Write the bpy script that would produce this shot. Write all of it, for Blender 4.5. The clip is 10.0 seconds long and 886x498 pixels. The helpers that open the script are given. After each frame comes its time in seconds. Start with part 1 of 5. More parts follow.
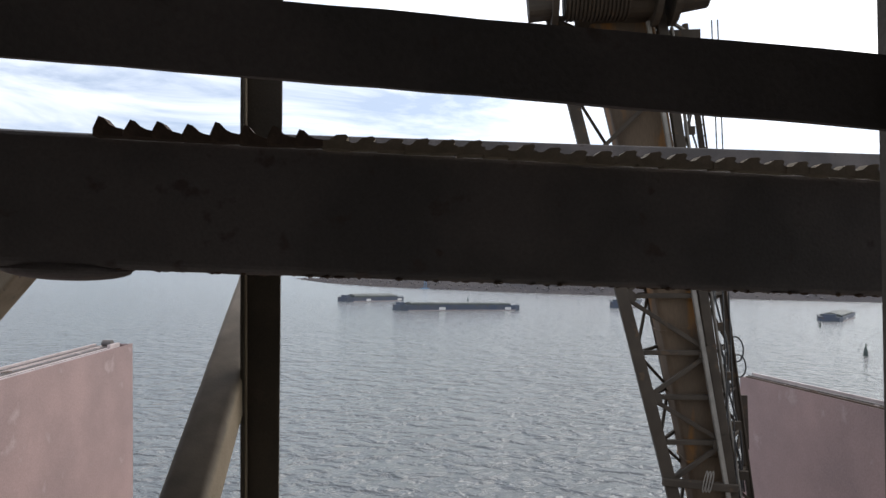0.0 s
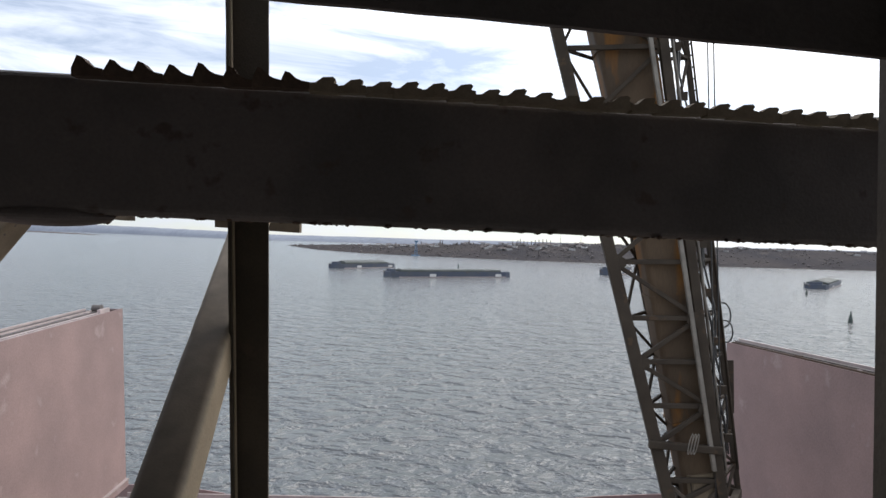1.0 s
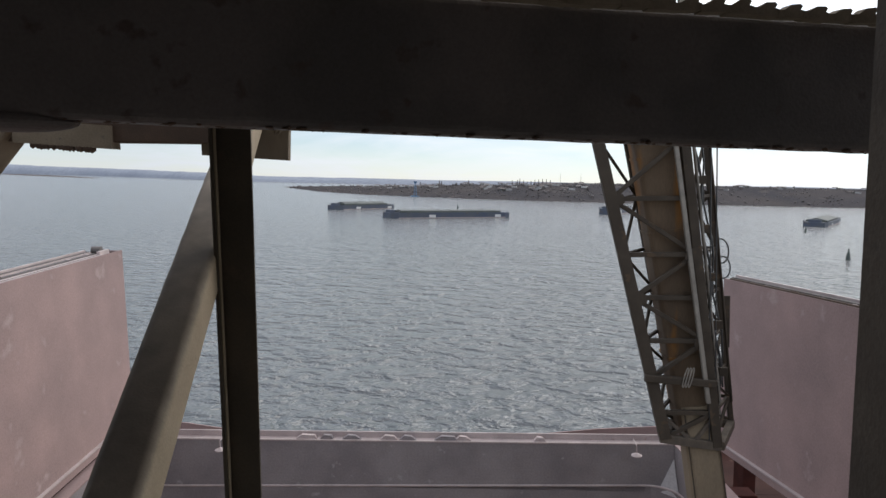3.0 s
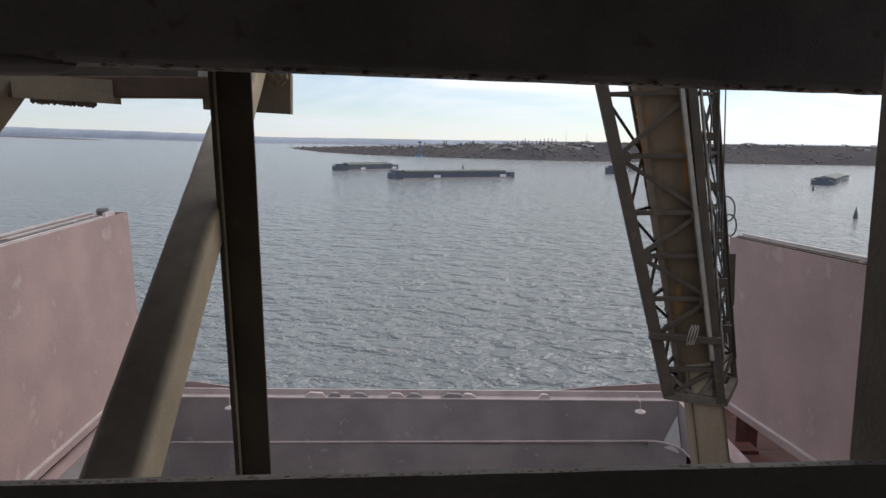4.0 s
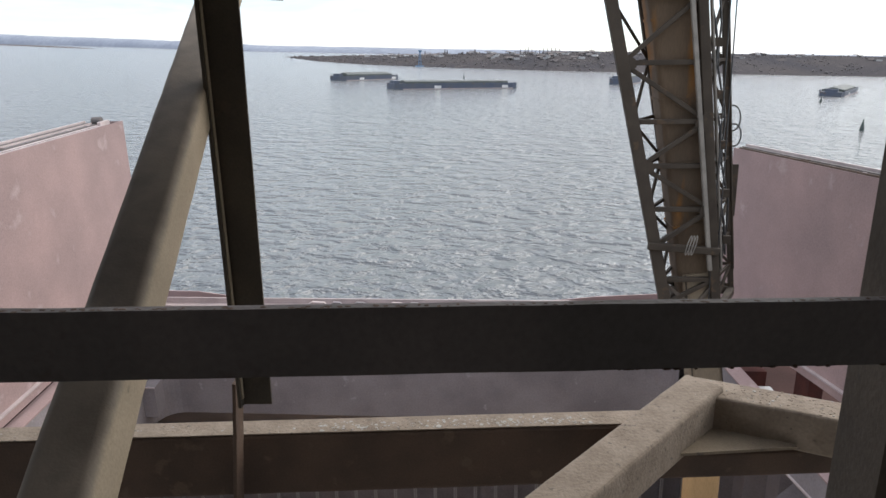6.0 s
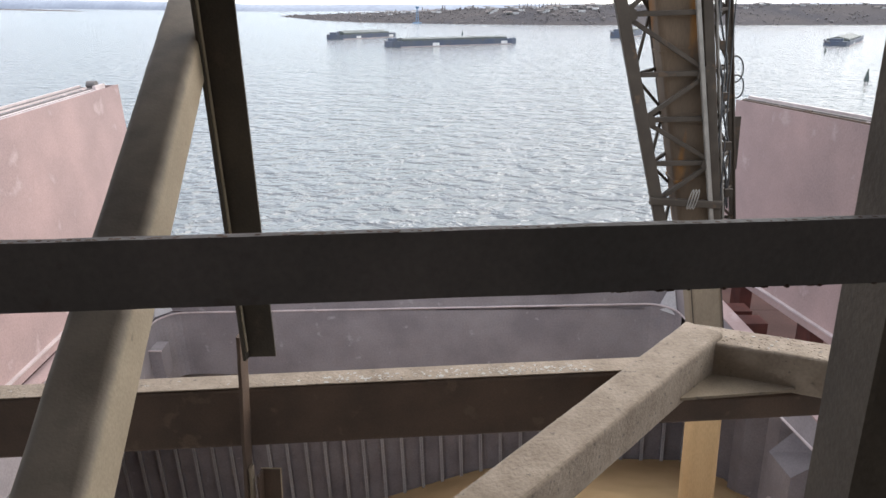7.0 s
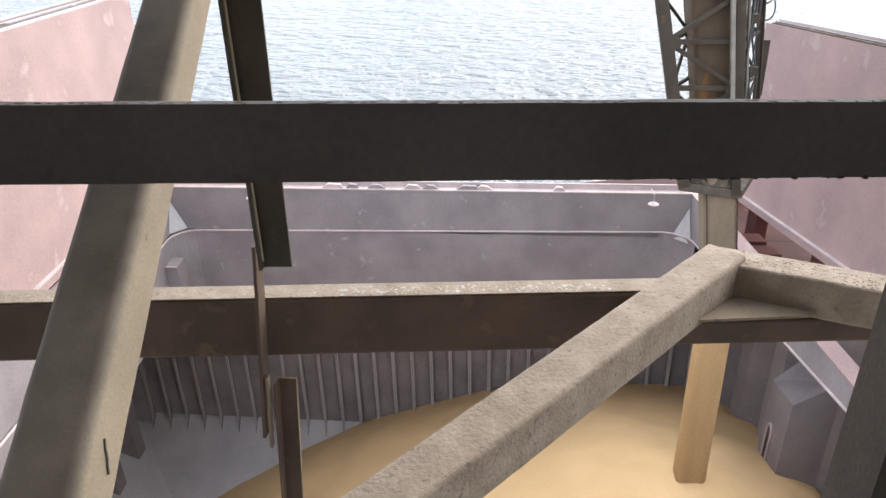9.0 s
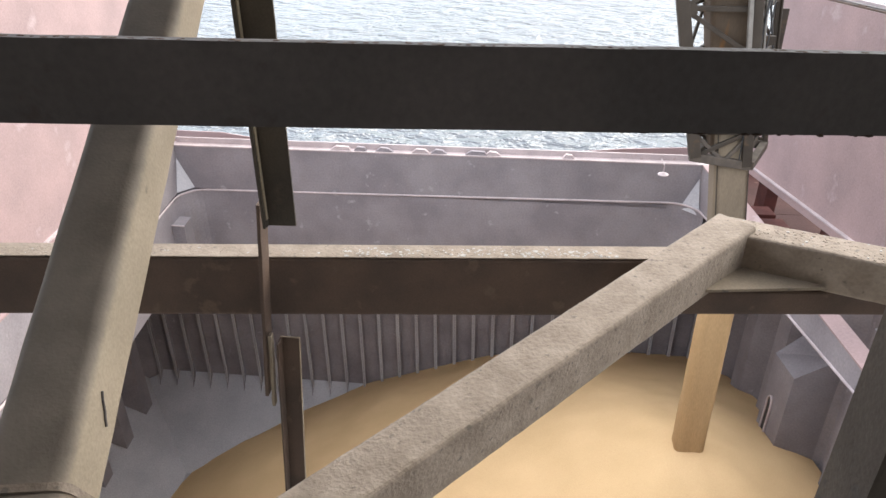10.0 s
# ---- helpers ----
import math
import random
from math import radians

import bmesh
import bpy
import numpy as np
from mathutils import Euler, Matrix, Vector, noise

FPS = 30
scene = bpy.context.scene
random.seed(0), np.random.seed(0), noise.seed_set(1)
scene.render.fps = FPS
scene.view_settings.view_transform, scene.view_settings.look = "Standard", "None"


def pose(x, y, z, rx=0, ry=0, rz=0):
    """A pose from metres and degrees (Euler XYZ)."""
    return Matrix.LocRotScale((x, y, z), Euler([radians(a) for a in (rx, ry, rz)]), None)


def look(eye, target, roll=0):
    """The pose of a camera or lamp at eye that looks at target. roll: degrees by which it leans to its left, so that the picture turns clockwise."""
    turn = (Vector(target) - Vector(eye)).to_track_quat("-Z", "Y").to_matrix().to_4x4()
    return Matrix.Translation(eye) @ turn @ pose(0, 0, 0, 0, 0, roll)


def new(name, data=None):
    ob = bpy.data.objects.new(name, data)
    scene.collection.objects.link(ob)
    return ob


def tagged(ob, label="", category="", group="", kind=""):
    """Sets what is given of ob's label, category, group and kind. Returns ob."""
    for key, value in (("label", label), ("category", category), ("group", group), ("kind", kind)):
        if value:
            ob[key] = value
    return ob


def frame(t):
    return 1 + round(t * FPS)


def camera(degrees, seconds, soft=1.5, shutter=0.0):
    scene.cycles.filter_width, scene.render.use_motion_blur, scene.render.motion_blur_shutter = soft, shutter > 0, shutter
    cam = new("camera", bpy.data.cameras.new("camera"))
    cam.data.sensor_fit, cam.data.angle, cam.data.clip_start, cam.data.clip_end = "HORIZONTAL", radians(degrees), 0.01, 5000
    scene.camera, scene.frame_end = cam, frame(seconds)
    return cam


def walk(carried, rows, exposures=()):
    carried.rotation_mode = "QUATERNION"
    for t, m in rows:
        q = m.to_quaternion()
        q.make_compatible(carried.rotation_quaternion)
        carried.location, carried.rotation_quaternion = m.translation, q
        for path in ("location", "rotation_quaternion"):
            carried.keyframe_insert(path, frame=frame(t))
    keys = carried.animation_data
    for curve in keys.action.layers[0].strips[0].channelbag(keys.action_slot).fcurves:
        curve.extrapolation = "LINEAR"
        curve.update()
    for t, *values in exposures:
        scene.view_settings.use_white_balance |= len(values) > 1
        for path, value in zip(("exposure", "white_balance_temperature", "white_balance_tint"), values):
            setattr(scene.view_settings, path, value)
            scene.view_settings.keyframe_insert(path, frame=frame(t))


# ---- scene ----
cam = camera(65.0, 10.0)
PATH = [
    (0, (0.0645, -0.4590, 23.8907), (-0.0890, 1.5340, 23.9553), 1.52),
    (0.5, (0.0713, -0.4526, 23.8691), (-0.0706, 1.5425, 23.8841), 1.52),
    (1, (0.0669, -0.4392, 23.8512), (-0.0575, 1.5568, 23.8218), 1.71),
    (1.5, (0.0693, -0.4339, 23.8384), (-0.0616, 1.5610, 23.7657), 1.81),
    (2, (0.0838, -0.4316, 23.8229), (-0.0408, 1.5611, 23.7113), 1.61),
    (2.5, (0.0975, -0.4122, 23.8027), (-0.0167, 1.5794, 23.6515), 1.41),
    (4, (0.1063, -0.3891, 23.7515), (-0.0236, 1.5829, 23.4392), 0.94),
    (4.5, (0.1098, -0.3837, 23.7347), (-0.0150, 1.5774, 23.3643), 0.95),
    (5, (0.1117, -0.3582, 23.7084), (-0.0131, 1.5913, 23.2767), 1.16),
    (5.5, (0.1129, -0.3484, 23.6794), (-0.0108, 1.5853, 23.1844), 1.28),
    (7, (0.1266, -0.3634, 23.6301), (0.0016, 1.5189, 22.9648), -0.05),
    (7.5, (0.1211, -0.3561, 23.6107), (-0.0081, 1.5073, 22.8938), -0.63),
    (8, (0.1106, -0.3398, 23.5935), (-0.0290, 1.5016, 22.8278), -0.80),
    (8.5, (0.1040, -0.3305, 23.5815), (-0.0429, 1.4889, 22.7660), -0.16),
    (9, (0.1013, -0.3243, 23.5735), (-0.0519, 1.4712, 22.7073), 0.87),
    (9.5, (0.1067, -0.3211, 23.5656), (-0.0540, 1.4513, 22.6546), 1.81),
    (10, (0.1031, -0.3048, 23.5528), (-0.0621, 1.4445, 22.5981), 2.04),
]
walk(cam, [(t, look(eye, target, roll)) for t, eye, target, roll in PATH],
     exposures=((0, 0.05), (2.5, -0.08), (4.0, -0.14), (4.5, -0.05), (5.5, 0.20), (7.0, 0.95), (7.5, 1.18), (8.0, 1.32), (9.0, 1.45), (10, 1.48)))

# ---- light ----
SUN_AZ, SUN_EL = radians(43), radians(36)      # from ahead and to the right of the water view
world = bpy.data.worlds.new("overcast_sky")
scene.world = world
world.use_nodes = True
wn, wl = world.node_tree.nodes, world.node_tree.links
wn.clear()
w_out = wn.new("ShaderNodeOutputWorld")
w_bg = wn.new("ShaderNodeBackground")
w_sky = wn.new("ShaderNodeTexSky")
w_sky.sky_type = "NISHITA"
w_sky.sun_disc = False
w_sky.sun_elevation, w_sky.sun_rotation = SUN_EL, SUN_AZ
w_sky.air_density, w_sky.dust_density, w_sky.ozone_density = 0.8, 0.0, 3.0
w_co = wn.new("ShaderNodeTexCoord")
w_map = wn.new("ShaderNodeMapping")
w_map.inputs["Scale"].default_value = (1.0, 1.0, 5.5)
w_noise = wn.new("ShaderNodeTexNoise")
w_noise.inputs["Scale"].default_value = 3.4
w_noise.inputs["Detail"].default_value = 7
w_noise.inputs["Roughness"].default_value = 0.6
w_noise.inputs["Distortion"].default_value = 0.6
w_ramp = wn.new("ShaderNodeValToRGB")
w_ramp.color_ramp.elements[0].position, w_ramp.color_ramp.elements[1].position = 0.38, 0.68
w_ramp.color_ramp.elements[0].color = (0.30, 0.30, 0.30, 1)
w_mix = wn.new("ShaderNodeMixRGB")
w_dot = wn.new("ShaderNodeVectorMath")
w_dot.operation = "DOT_PRODUCT"
w_dot.inputs[1].default_value = (math.sin(SUN_AZ) * math.cos(SUN_EL), math.cos(SUN_AZ) * math.cos(SUN_EL), math.sin(SUN_EL))
w_glow = wn.new("ShaderNodeValToRGB")      # cloud brightness against the angle from the veiled sun
w_glow.color_ramp.elements[0].position, w_glow.color_ramp.elements[1].position = 0.30, 1.0
w_glow.color_ramp.elements[0].color, w_glow.color_ramp.elements[1].color = (0.375, 0.397, 0.44, 1), (1.15, 1.12, 1.06, 1)
w_mid = w_glow.color_ramp.elements.new(0.78)
w_mid.color = (0.52, 0.53, 0.55, 1)
w_gain = wn.new("ShaderNodeMixRGB")
w_gain.blend_type = "MULTIPLY"
w_gain.inputs["Fac"].default_value = 1.0
w_gain.inputs["Color2"].default_value = (36.5, 36.5, 36.5, 1)
wl.new(w_co.outputs["Generated"], w_dot.inputs[0])
wl.new(w_dot.outputs["Value"], w_glow.inputs["Fac"])
wl.new(w_glow.outputs["Color"], w_gain.inputs["Color1"])
w_sep = wn.new("ShaderNodeSeparateXYZ")
w_rise = wn.new("ShaderNodeMapRange")      # an overcast sky is darker towards the horizon
w_rise.inputs["From Min"].default_value, w_rise.inputs["From Max"].default_value = 0.0, 0.40
w_rise.inputs["To Min"].default_value, w_rise.inputs["To Max"].default_value = 0.52, 0.98
w_low = wn.new("ShaderNodeMixRGB")
w_low.blend_type = "MULTIPLY"
w_low.inputs["Fac"].default_value = 1.0
wl.new(w_co.outputs["Generated"], w_sep.inputs["Vector"])
wl.new(w_sep.outputs["Z"], w_rise.inputs["Value"])
wl.new(w_gain.outputs["Color"], w_low.inputs["Color1"])
wl.new(w_rise.outputs["Result"], w_low.inputs["Color2"])
wl.new(w_low.outputs["Color"], w_mix.inputs["Color2"])
wl.new(w_co.outputs["Generated"], w_map.inputs["Vector"])
wl.new(w_map.outputs["Vector"], w_noise.inputs["Vector"])
wl.new(w_noise.outputs["Fac"], w_ramp.inputs["Fac"])
w_haze = wn.new("ShaderNodeMapRange")      # the cloud sheet closes towards the horizon
w_haze.inputs["From Min"].default_value, w_haze.inputs["From Max"].default_value = 0.0, 0.10
w_haze.inputs["To Min"].default_value, w_haze.inputs["To Max"].default_value = 0.55, 0.0
w_max = wn.new("ShaderNodeMath")
w_max.operation = "MAXIMUM"
wl.new(w_sep.outputs["Z"], w_haze.inputs["Value"])
wl.new(w_haze.outputs["Result"], w_max.inputs[0])
wl.new(w_ramp.outputs["Color"], w_max.inputs[1])
wl.new(w_max.outputs["Value"], w_mix.inputs["Fac"])
wl.new(w_sky.outputs["Color"], w_mix.inputs["Color1"])
wl.new(w_mix.outputs["Color"], w_bg.inputs["Color"])
w_bg.inputs["Strength"].default_value = 0.11
wl.new(w_bg.outputs["Background"], w_out.inputs["Surface"])
sun_data = bpy.data.lights.new("sun", "SUN")
sun_data.energy, sun_data.angle, sun_data.color = 0.5, radians(35), (1.0, 0.95, 0.87)
sun = new("sun", sun_data)
sun.matrix_basis = look((60 * math.sin(SUN_AZ), 60 * math.cos(SUN_AZ), 60 * math.tan(SUN_EL)), (0, 0, 0))


# ---- materials ----
def material(name, colour, rough=0.7, metal=0.0, second=None, scale=3.0, detail=6, low=0.35, high=0.65, bump=0.2, fine=60.0,
             spots=None, spot_scale=8.0, spot_at=0.62, coord="Object", stretch=(1, 1, 1), spec=0.5, vary=0.0):
    """Base colour broken by a broad noise, a fine grain and, where given, spots of wear or dust."""
    m = bpy.data.materials.new(name)
    m.use_nodes = True
    n, l = m.node_tree.nodes, m.node_tree.links
    b = n["Principled BSDF"]
    b.inputs["Metallic"].default_value = metal
    b.inputs["Specular IOR Level"].default_value = spec
    co = n.new("ShaderNodeTexCoord")
    mp = n.new("ShaderNodeMapping")
    mp.inputs["Scale"].default_value = stretch
    l.new(co.outputs[coord], mp.inputs["Vector"])

    def noisy(s, d):
        t = n.new("ShaderNodeTexNoise")
        t.inputs["Scale"].default_value, t.inputs["Detail"].default_value = s, d
        l.new(mp.outputs["Vector"], t.inputs["Vector"])
        return t

    def ramp(src, a, c):
        r = n.new("ShaderNodeValToRGB")
        r.color_ramp.elements[0].position, r.color_ramp.elements[1].position = a, c
        l.new(src, r.inputs["Fac"])
        return r.outputs["Color"]

    second = second or tuple(c * 0.72 for c in colour)
    broad, grain = noisy(scale, detail), noisy(fine, 3)
    mix = n.new("ShaderNodeMixRGB")
    mix.inputs["Color1"].default_value, mix.inputs["Color2"].default_value = (*colour, 1), (*second, 1)
    l.new(ramp(broad.outputs["Fac"], low, high), mix.inputs["Fac"])
    out = mix.outputs["Color"]
    if spots:
        sp = noisy(spot_scale, 8)
        mx = n.new("ShaderNodeMixRGB")
        mx.inputs["Color2"].default_value = (*spots, 1)
        l.new(ramp(sp.outputs["Fac"], spot_at, spot_at + 0.06), mx.inputs["Fac"])
        l.new(out, mx.inputs["Color1"])
        out = mx.outputs["Color"]
    gr = n.new("ShaderNodeMixRGB")
    gr.blend_type = "OVERLAY"
    gr.inputs["Fac"].default_value = 0.25
    l.new(out, gr.inputs["Color1"])
    l.new(grain.outputs["Fac"], gr.inputs["Color2"])
    out = gr.outputs["Color"]
    if vary:
        info = n.new("ShaderNodeObjectInfo")
        hsv = n.new("ShaderNodeHueSaturation")
        mr = n.new("ShaderNodeMapRange")
        mr.inputs["To Min"].default_value, mr.inputs["To Max"].default_value = 1 - vary, 1 + vary
        l.new(info.outputs["Random"], mr.inputs["Value"])
        l.new(mr.outputs["Result"], hsv.inputs["Value"])
        l.new(out, hsv.inputs["Color"])
        out = hsv.outputs["Color"]
    l.new(out, b.inputs["Base Color"])
    rr = n.new("ShaderNodeMapRange")
    rr.inputs["To Min"].default_value, rr.inputs["To Max"].default_value = max(0.05, rough - 0.12), min(1, rough + 0.12)
    l.new(broad.outputs["Fac"], rr.inputs["Value"])
    l.new(rr.outputs["Result"], b.inputs["Roughness"])
    if bump:
        bp = n.new("ShaderNodeBump")
        bp.inputs["Strength"].default_value, bp.inputs["Distance"].default_value = bump, 0.6 / fine
        l.new(grain.outputs["Fac"], bp.inputs["Height"])
        l.new(bp.outputs["Normal"], b.inputs["Normal"])
    return m


DARK = material("sooty_steel", (0.128, 0.106, 0.096), 0.55, 0, (0.086, 0.073, 0.067), 4, 7, 0.38, 0.6, spots=(0.078, 0.054, 0.046), spot_scale=13, spot_at=0.63, fine=140, bump=0.3)
DUSTY = material("dusty_steel", (0.27, 0.212, 0.148), 0.85, 0, (0.195, 0.150, 0.103), 5, spots=(0.12, 0.105, 0.09), spot_scale=26, spot_at=0.66, fine=150, bump=0.28)
FLAKY = material("flaking_dusty_steel", (0.335, 0.264, 0.200), 0.9, 0, (0.255, 0.198, 0.147), 10, 8, 0.36, 0.64, spots=(0.17, 0.138, 0.108), spot_scale=40, spot_at=0.64, fine=70, bump=0.5)
FLAKE = material("pale_dust_flakes", (0.48, 0.445, 0.40), 0.95, 0, (0.34, 0.305, 0.26), 20, fine=200)
POSTM = material("dusty_brown_steel", (0.118, 0.093, 0.069), 0.85, 0, (0.082, 0.065, 0.05), 5, spots=(0.09, 0.075, 0.06), spot_scale=24, spot_at=0.64, fine=130, bump=0.3)
CREAM = material("dusty_cream_paint", (0.39, 0.308, 0.212), 0.75, 0, (0.32, 0.252, 0.172), 5, spots=(0.24, 0.19, 0.13), spot_scale=18, spot_at=0.68, fine=150, bump=0.2)
BROWN = material("brown_steel", (0.104, 0.062, 0.039), 0.8, 0, (0.070, 0.044, 0.030), 4, spots=(0.12, 0.078, 0.05), spot_scale=9, fine=150, bump=0.4)
TRUSS = material("truss_steel", (0.066, 0.052, 0.039), 0.75, 0, (0.047, 0.037, 0.028), 1.5, spots=(0.085, 0.058, 0.038), spot_scale=4, fine=40, spec=0.2)
TRAY = material("galvanised_tray", (0.27, 0.245, 0.21), 0.6, 0.2, (0.19, 0.17, 0.145), 2, fine=40)
CHUTE = material("rusting_chute", (0.122, 0.082, 0.050), 0.7, 0, (0.082, 0.058, 0.039), 0.6, spots=(0.20, 0.092, 0.026), spot_scale=0.9, spot_at=0.50, fine=30, stretch=(1, 1, 0.22), spec=0.25)
PIPE = material("dusty_pipe", (0.21, 0.158, 0.102), 0.8, 0, (0.145, 0.11, 0.073), 1.2, fine=30, stretch=(1, 1, 0.3))
PINK = material("faded_pink_paint", (0.375, 0.252, 0.232), 0.65, 0, (0.285, 0.198, 0.186), 0.45, 9, 0.34, 0.68, spots=(0.395, 0.29, 0.272), spot_scale=0.9, spot_at=0.63, fine=18, bump=0.15)
TRIM = material("pale_pink_trim", (0.50, 0.41, 0.39), 0.6, 0, (0.39, 0.32, 0.305), 1.2, spots=(0.30, 0.20, 0.17), spot_scale=2.5, spot_at=0.68, fine=20)
HOLD = material("grey_mauve_hold_paint", (0.272, 0.238, 0.238), 0.6, 0, (0.205, 0.178, 0.182), 0.6, 9, 0.36, 0.66, spots=(0.325, 0.295, 0.292), spot_scale=1.9, spot_at=0.67, fine=14, bump=0.15)
HOLDLOW = material("pale_lower_hold_steel", (0.47, 0.44, 0.43), 0.65, 0, (0.38, 0.355, 0.35), 0.4, 7, fine=14, bump=0.15)
OXIDE = material("red_oxide_paint", (0.09, 0.026, 0.019), 0.7, 0, (0.06, 0.021, 0.017), 1.5, fine=20, spec=0.2)
DECK = material("deck_paint", (0.058, 0.023, 0.018), 0.8, 0, (0.043, 0.019, 0.016), 0.8, spots=(0.14, 0.085, 0.07), spot_scale=1.8, spot_at=0.68, fine=15, spec=0.15)
HULL = material("hull_paint", (0.10, 0.06, 0.055), 0.6, 0, (0.07, 0.045, 0.04), 0.3, fine=8)
GRAIN = material("maize_grain", (0.67, 0.455, 0.243), 0.95, 0, (0.58, 0.39, 0.20), 0.45, 9, 0.25, 0.75, fine=45, bump=0.5, spec=0.1)
# the same maize as GRAIN, with the stream's shade put into its colour
STREAM = material("falling_grain_shaded", (0.50, 0.32, 0.155), 0.95, 0, (0.42, 0.265, 0.125), 1.5, 8, 0.3, 0.7, fine=45, bump=0.4, spec=0.1, stretch=(1, 1, 0.15))
WHITE = material("white_enamel", (0.75, 0.73, 0.70), 0.5, 0, fine=40)
CONC = material("quay_concrete", (0.32, 0.30, 0.27), 0.9, 0, scale=0.6, fine=12)
BARGE = material("barge_steel", (0.060, 0.076, 0.115), 0.6, 0, (0.085, 0.095, 0.115), 0.12, spots=(0.12, 0.085, 0.06), spot_scale=0.25, spot_at=0.62, fine=3)
BARGEDK = material("barge_deck", (0.12, 0.125, 0.115), 0.7, 0, (0.08, 0.09, 0.08), 0.15, fine=2)
BLUE = material("blue_tower_paint", (0.14, 0.27, 0.42), 0.6, fine=3)
BUOY = material("buoy_paint", (0.07, 0.09, 0.08), 0.6, fine=8)
SHORE = material("dry_winter_bank", (0.100, 0.089, 0.086), 0.95, 0, (0.074, 0.070, 0.074), 0.015, 8, fine=0.3, bump=0.6, spots=(0.112, 0.10, 0.096), spot_scale=0.03, spot_at=0.6, spec=0.0)
WOODS = material("bare_far_trees", (0.185, 0.165, 0.158), 0.95, 0, (0.145, 0.132, 0.128), 0.05, fine=1.0, spec=0.0)
# the haze over the hills is put into their pale blue-grey colour
HILL = material("far_hills_haze_tint", (0.33, 0.35, 0.395), 1.0, 0, (0.29, 0.31, 0.355), 0.003, fine=0.05, bump=0, spec=0.0)
WALLS = material("village_wall", (0.48, 0.465, 0.45), 0.9, 0, fine=1, vary=0.35)
ROOF = material("village_roof", (0.17, 0.145, 0.135), 0.9, 0, fine=1, vary=0.4)
INSIDE = material("grey_panel_paint", (0.22, 0.21, 0.20), 0.8, 0, scale=1.0, fine=20)
OLIVE = material("dark_olive_steel", (0.080, 0.062, 0.041), 0.8, 0, (0.056, 0.044, 0.031), 5, spots=(0.078, 0.058, 0.04), spot_scale=12, fine=140, bump=0.3)
CABLE = material("cable_and_slot_black", (0.03, 0.03, 0.03), 0.5, fine=50)


def water_material():
    m = bpy.data.materials.new("river_water")
    m.use_nodes = True
    n, l = m.node_tree.nodes, m.node_tree.links
    b = n["Principled BSDF"]
    b.inputs["Base Color"].default_value = (0.092, 0.095, 0.097, 1)
    b.inputs["Roughness"].default_value = 0.15
    b.inputs["IOR"].default_value = 1.85
    co = n.new("ShaderNodeTexCoord")
    heights = []
    for scale, stretch, amount, warp in ((0.10, (0.8, 1, 1), 1.3, 0.3), (0.30, (0.85, 1, 1), 1.7, 0.5), (0.72, (0.8, 1, 1), 0.62, 0.5), (2.0, (0.7, 1, 1), 0.12, 0.3)):
        mp = n.new("ShaderNodeMapping")
        mp.inputs["Scale"].default_value = stretch
        mp.inputs["Rotation"].default_value = (0, 0, 0.08)
        t = n.new("ShaderNodeTexNoise")
        t.inputs["Scale"].default_value, t.inputs["Detail"].default_value = scale, 3
        t.inputs["Distortion"].default_value = warp
        l.new(co.outputs["Object"], mp.inputs["Vector"])
        l.new(mp.outputs["Vector"], t.inputs["Vector"])
        peak = n.new("ShaderNodeMath")      # crests a little sharper than troughs
        peak.operation = "POWER"
        peak.inputs[1].default_value = 1.2
        l.new(t.outputs["Fac"], peak.inputs[0])
        k = n.new("ShaderNodeMath")
        k.operation = "MULTIPLY"
        k.inputs[1].default_value = amount
        l.new(peak.outputs[0], k.inputs[0])
        heights.append(k.outputs[0])
    total = heights[0]
    for h in heights[1:]:
        a = n.new("ShaderNodeMath")
        l.new(total, a.inputs[0])
        l.new(h, a.inputs[1])
        total = a.outputs[0]
    bp = n.new("ShaderNodeBump")
    bp.inputs["Strength"].default_value, bp.inputs["Distance"].default_value = 1.0, 2.5
    l.new(total, bp.inputs["Height"])
    l.new(bp.outputs["Normal"], b.inputs["Normal"])
    return m


WATER = water_material()


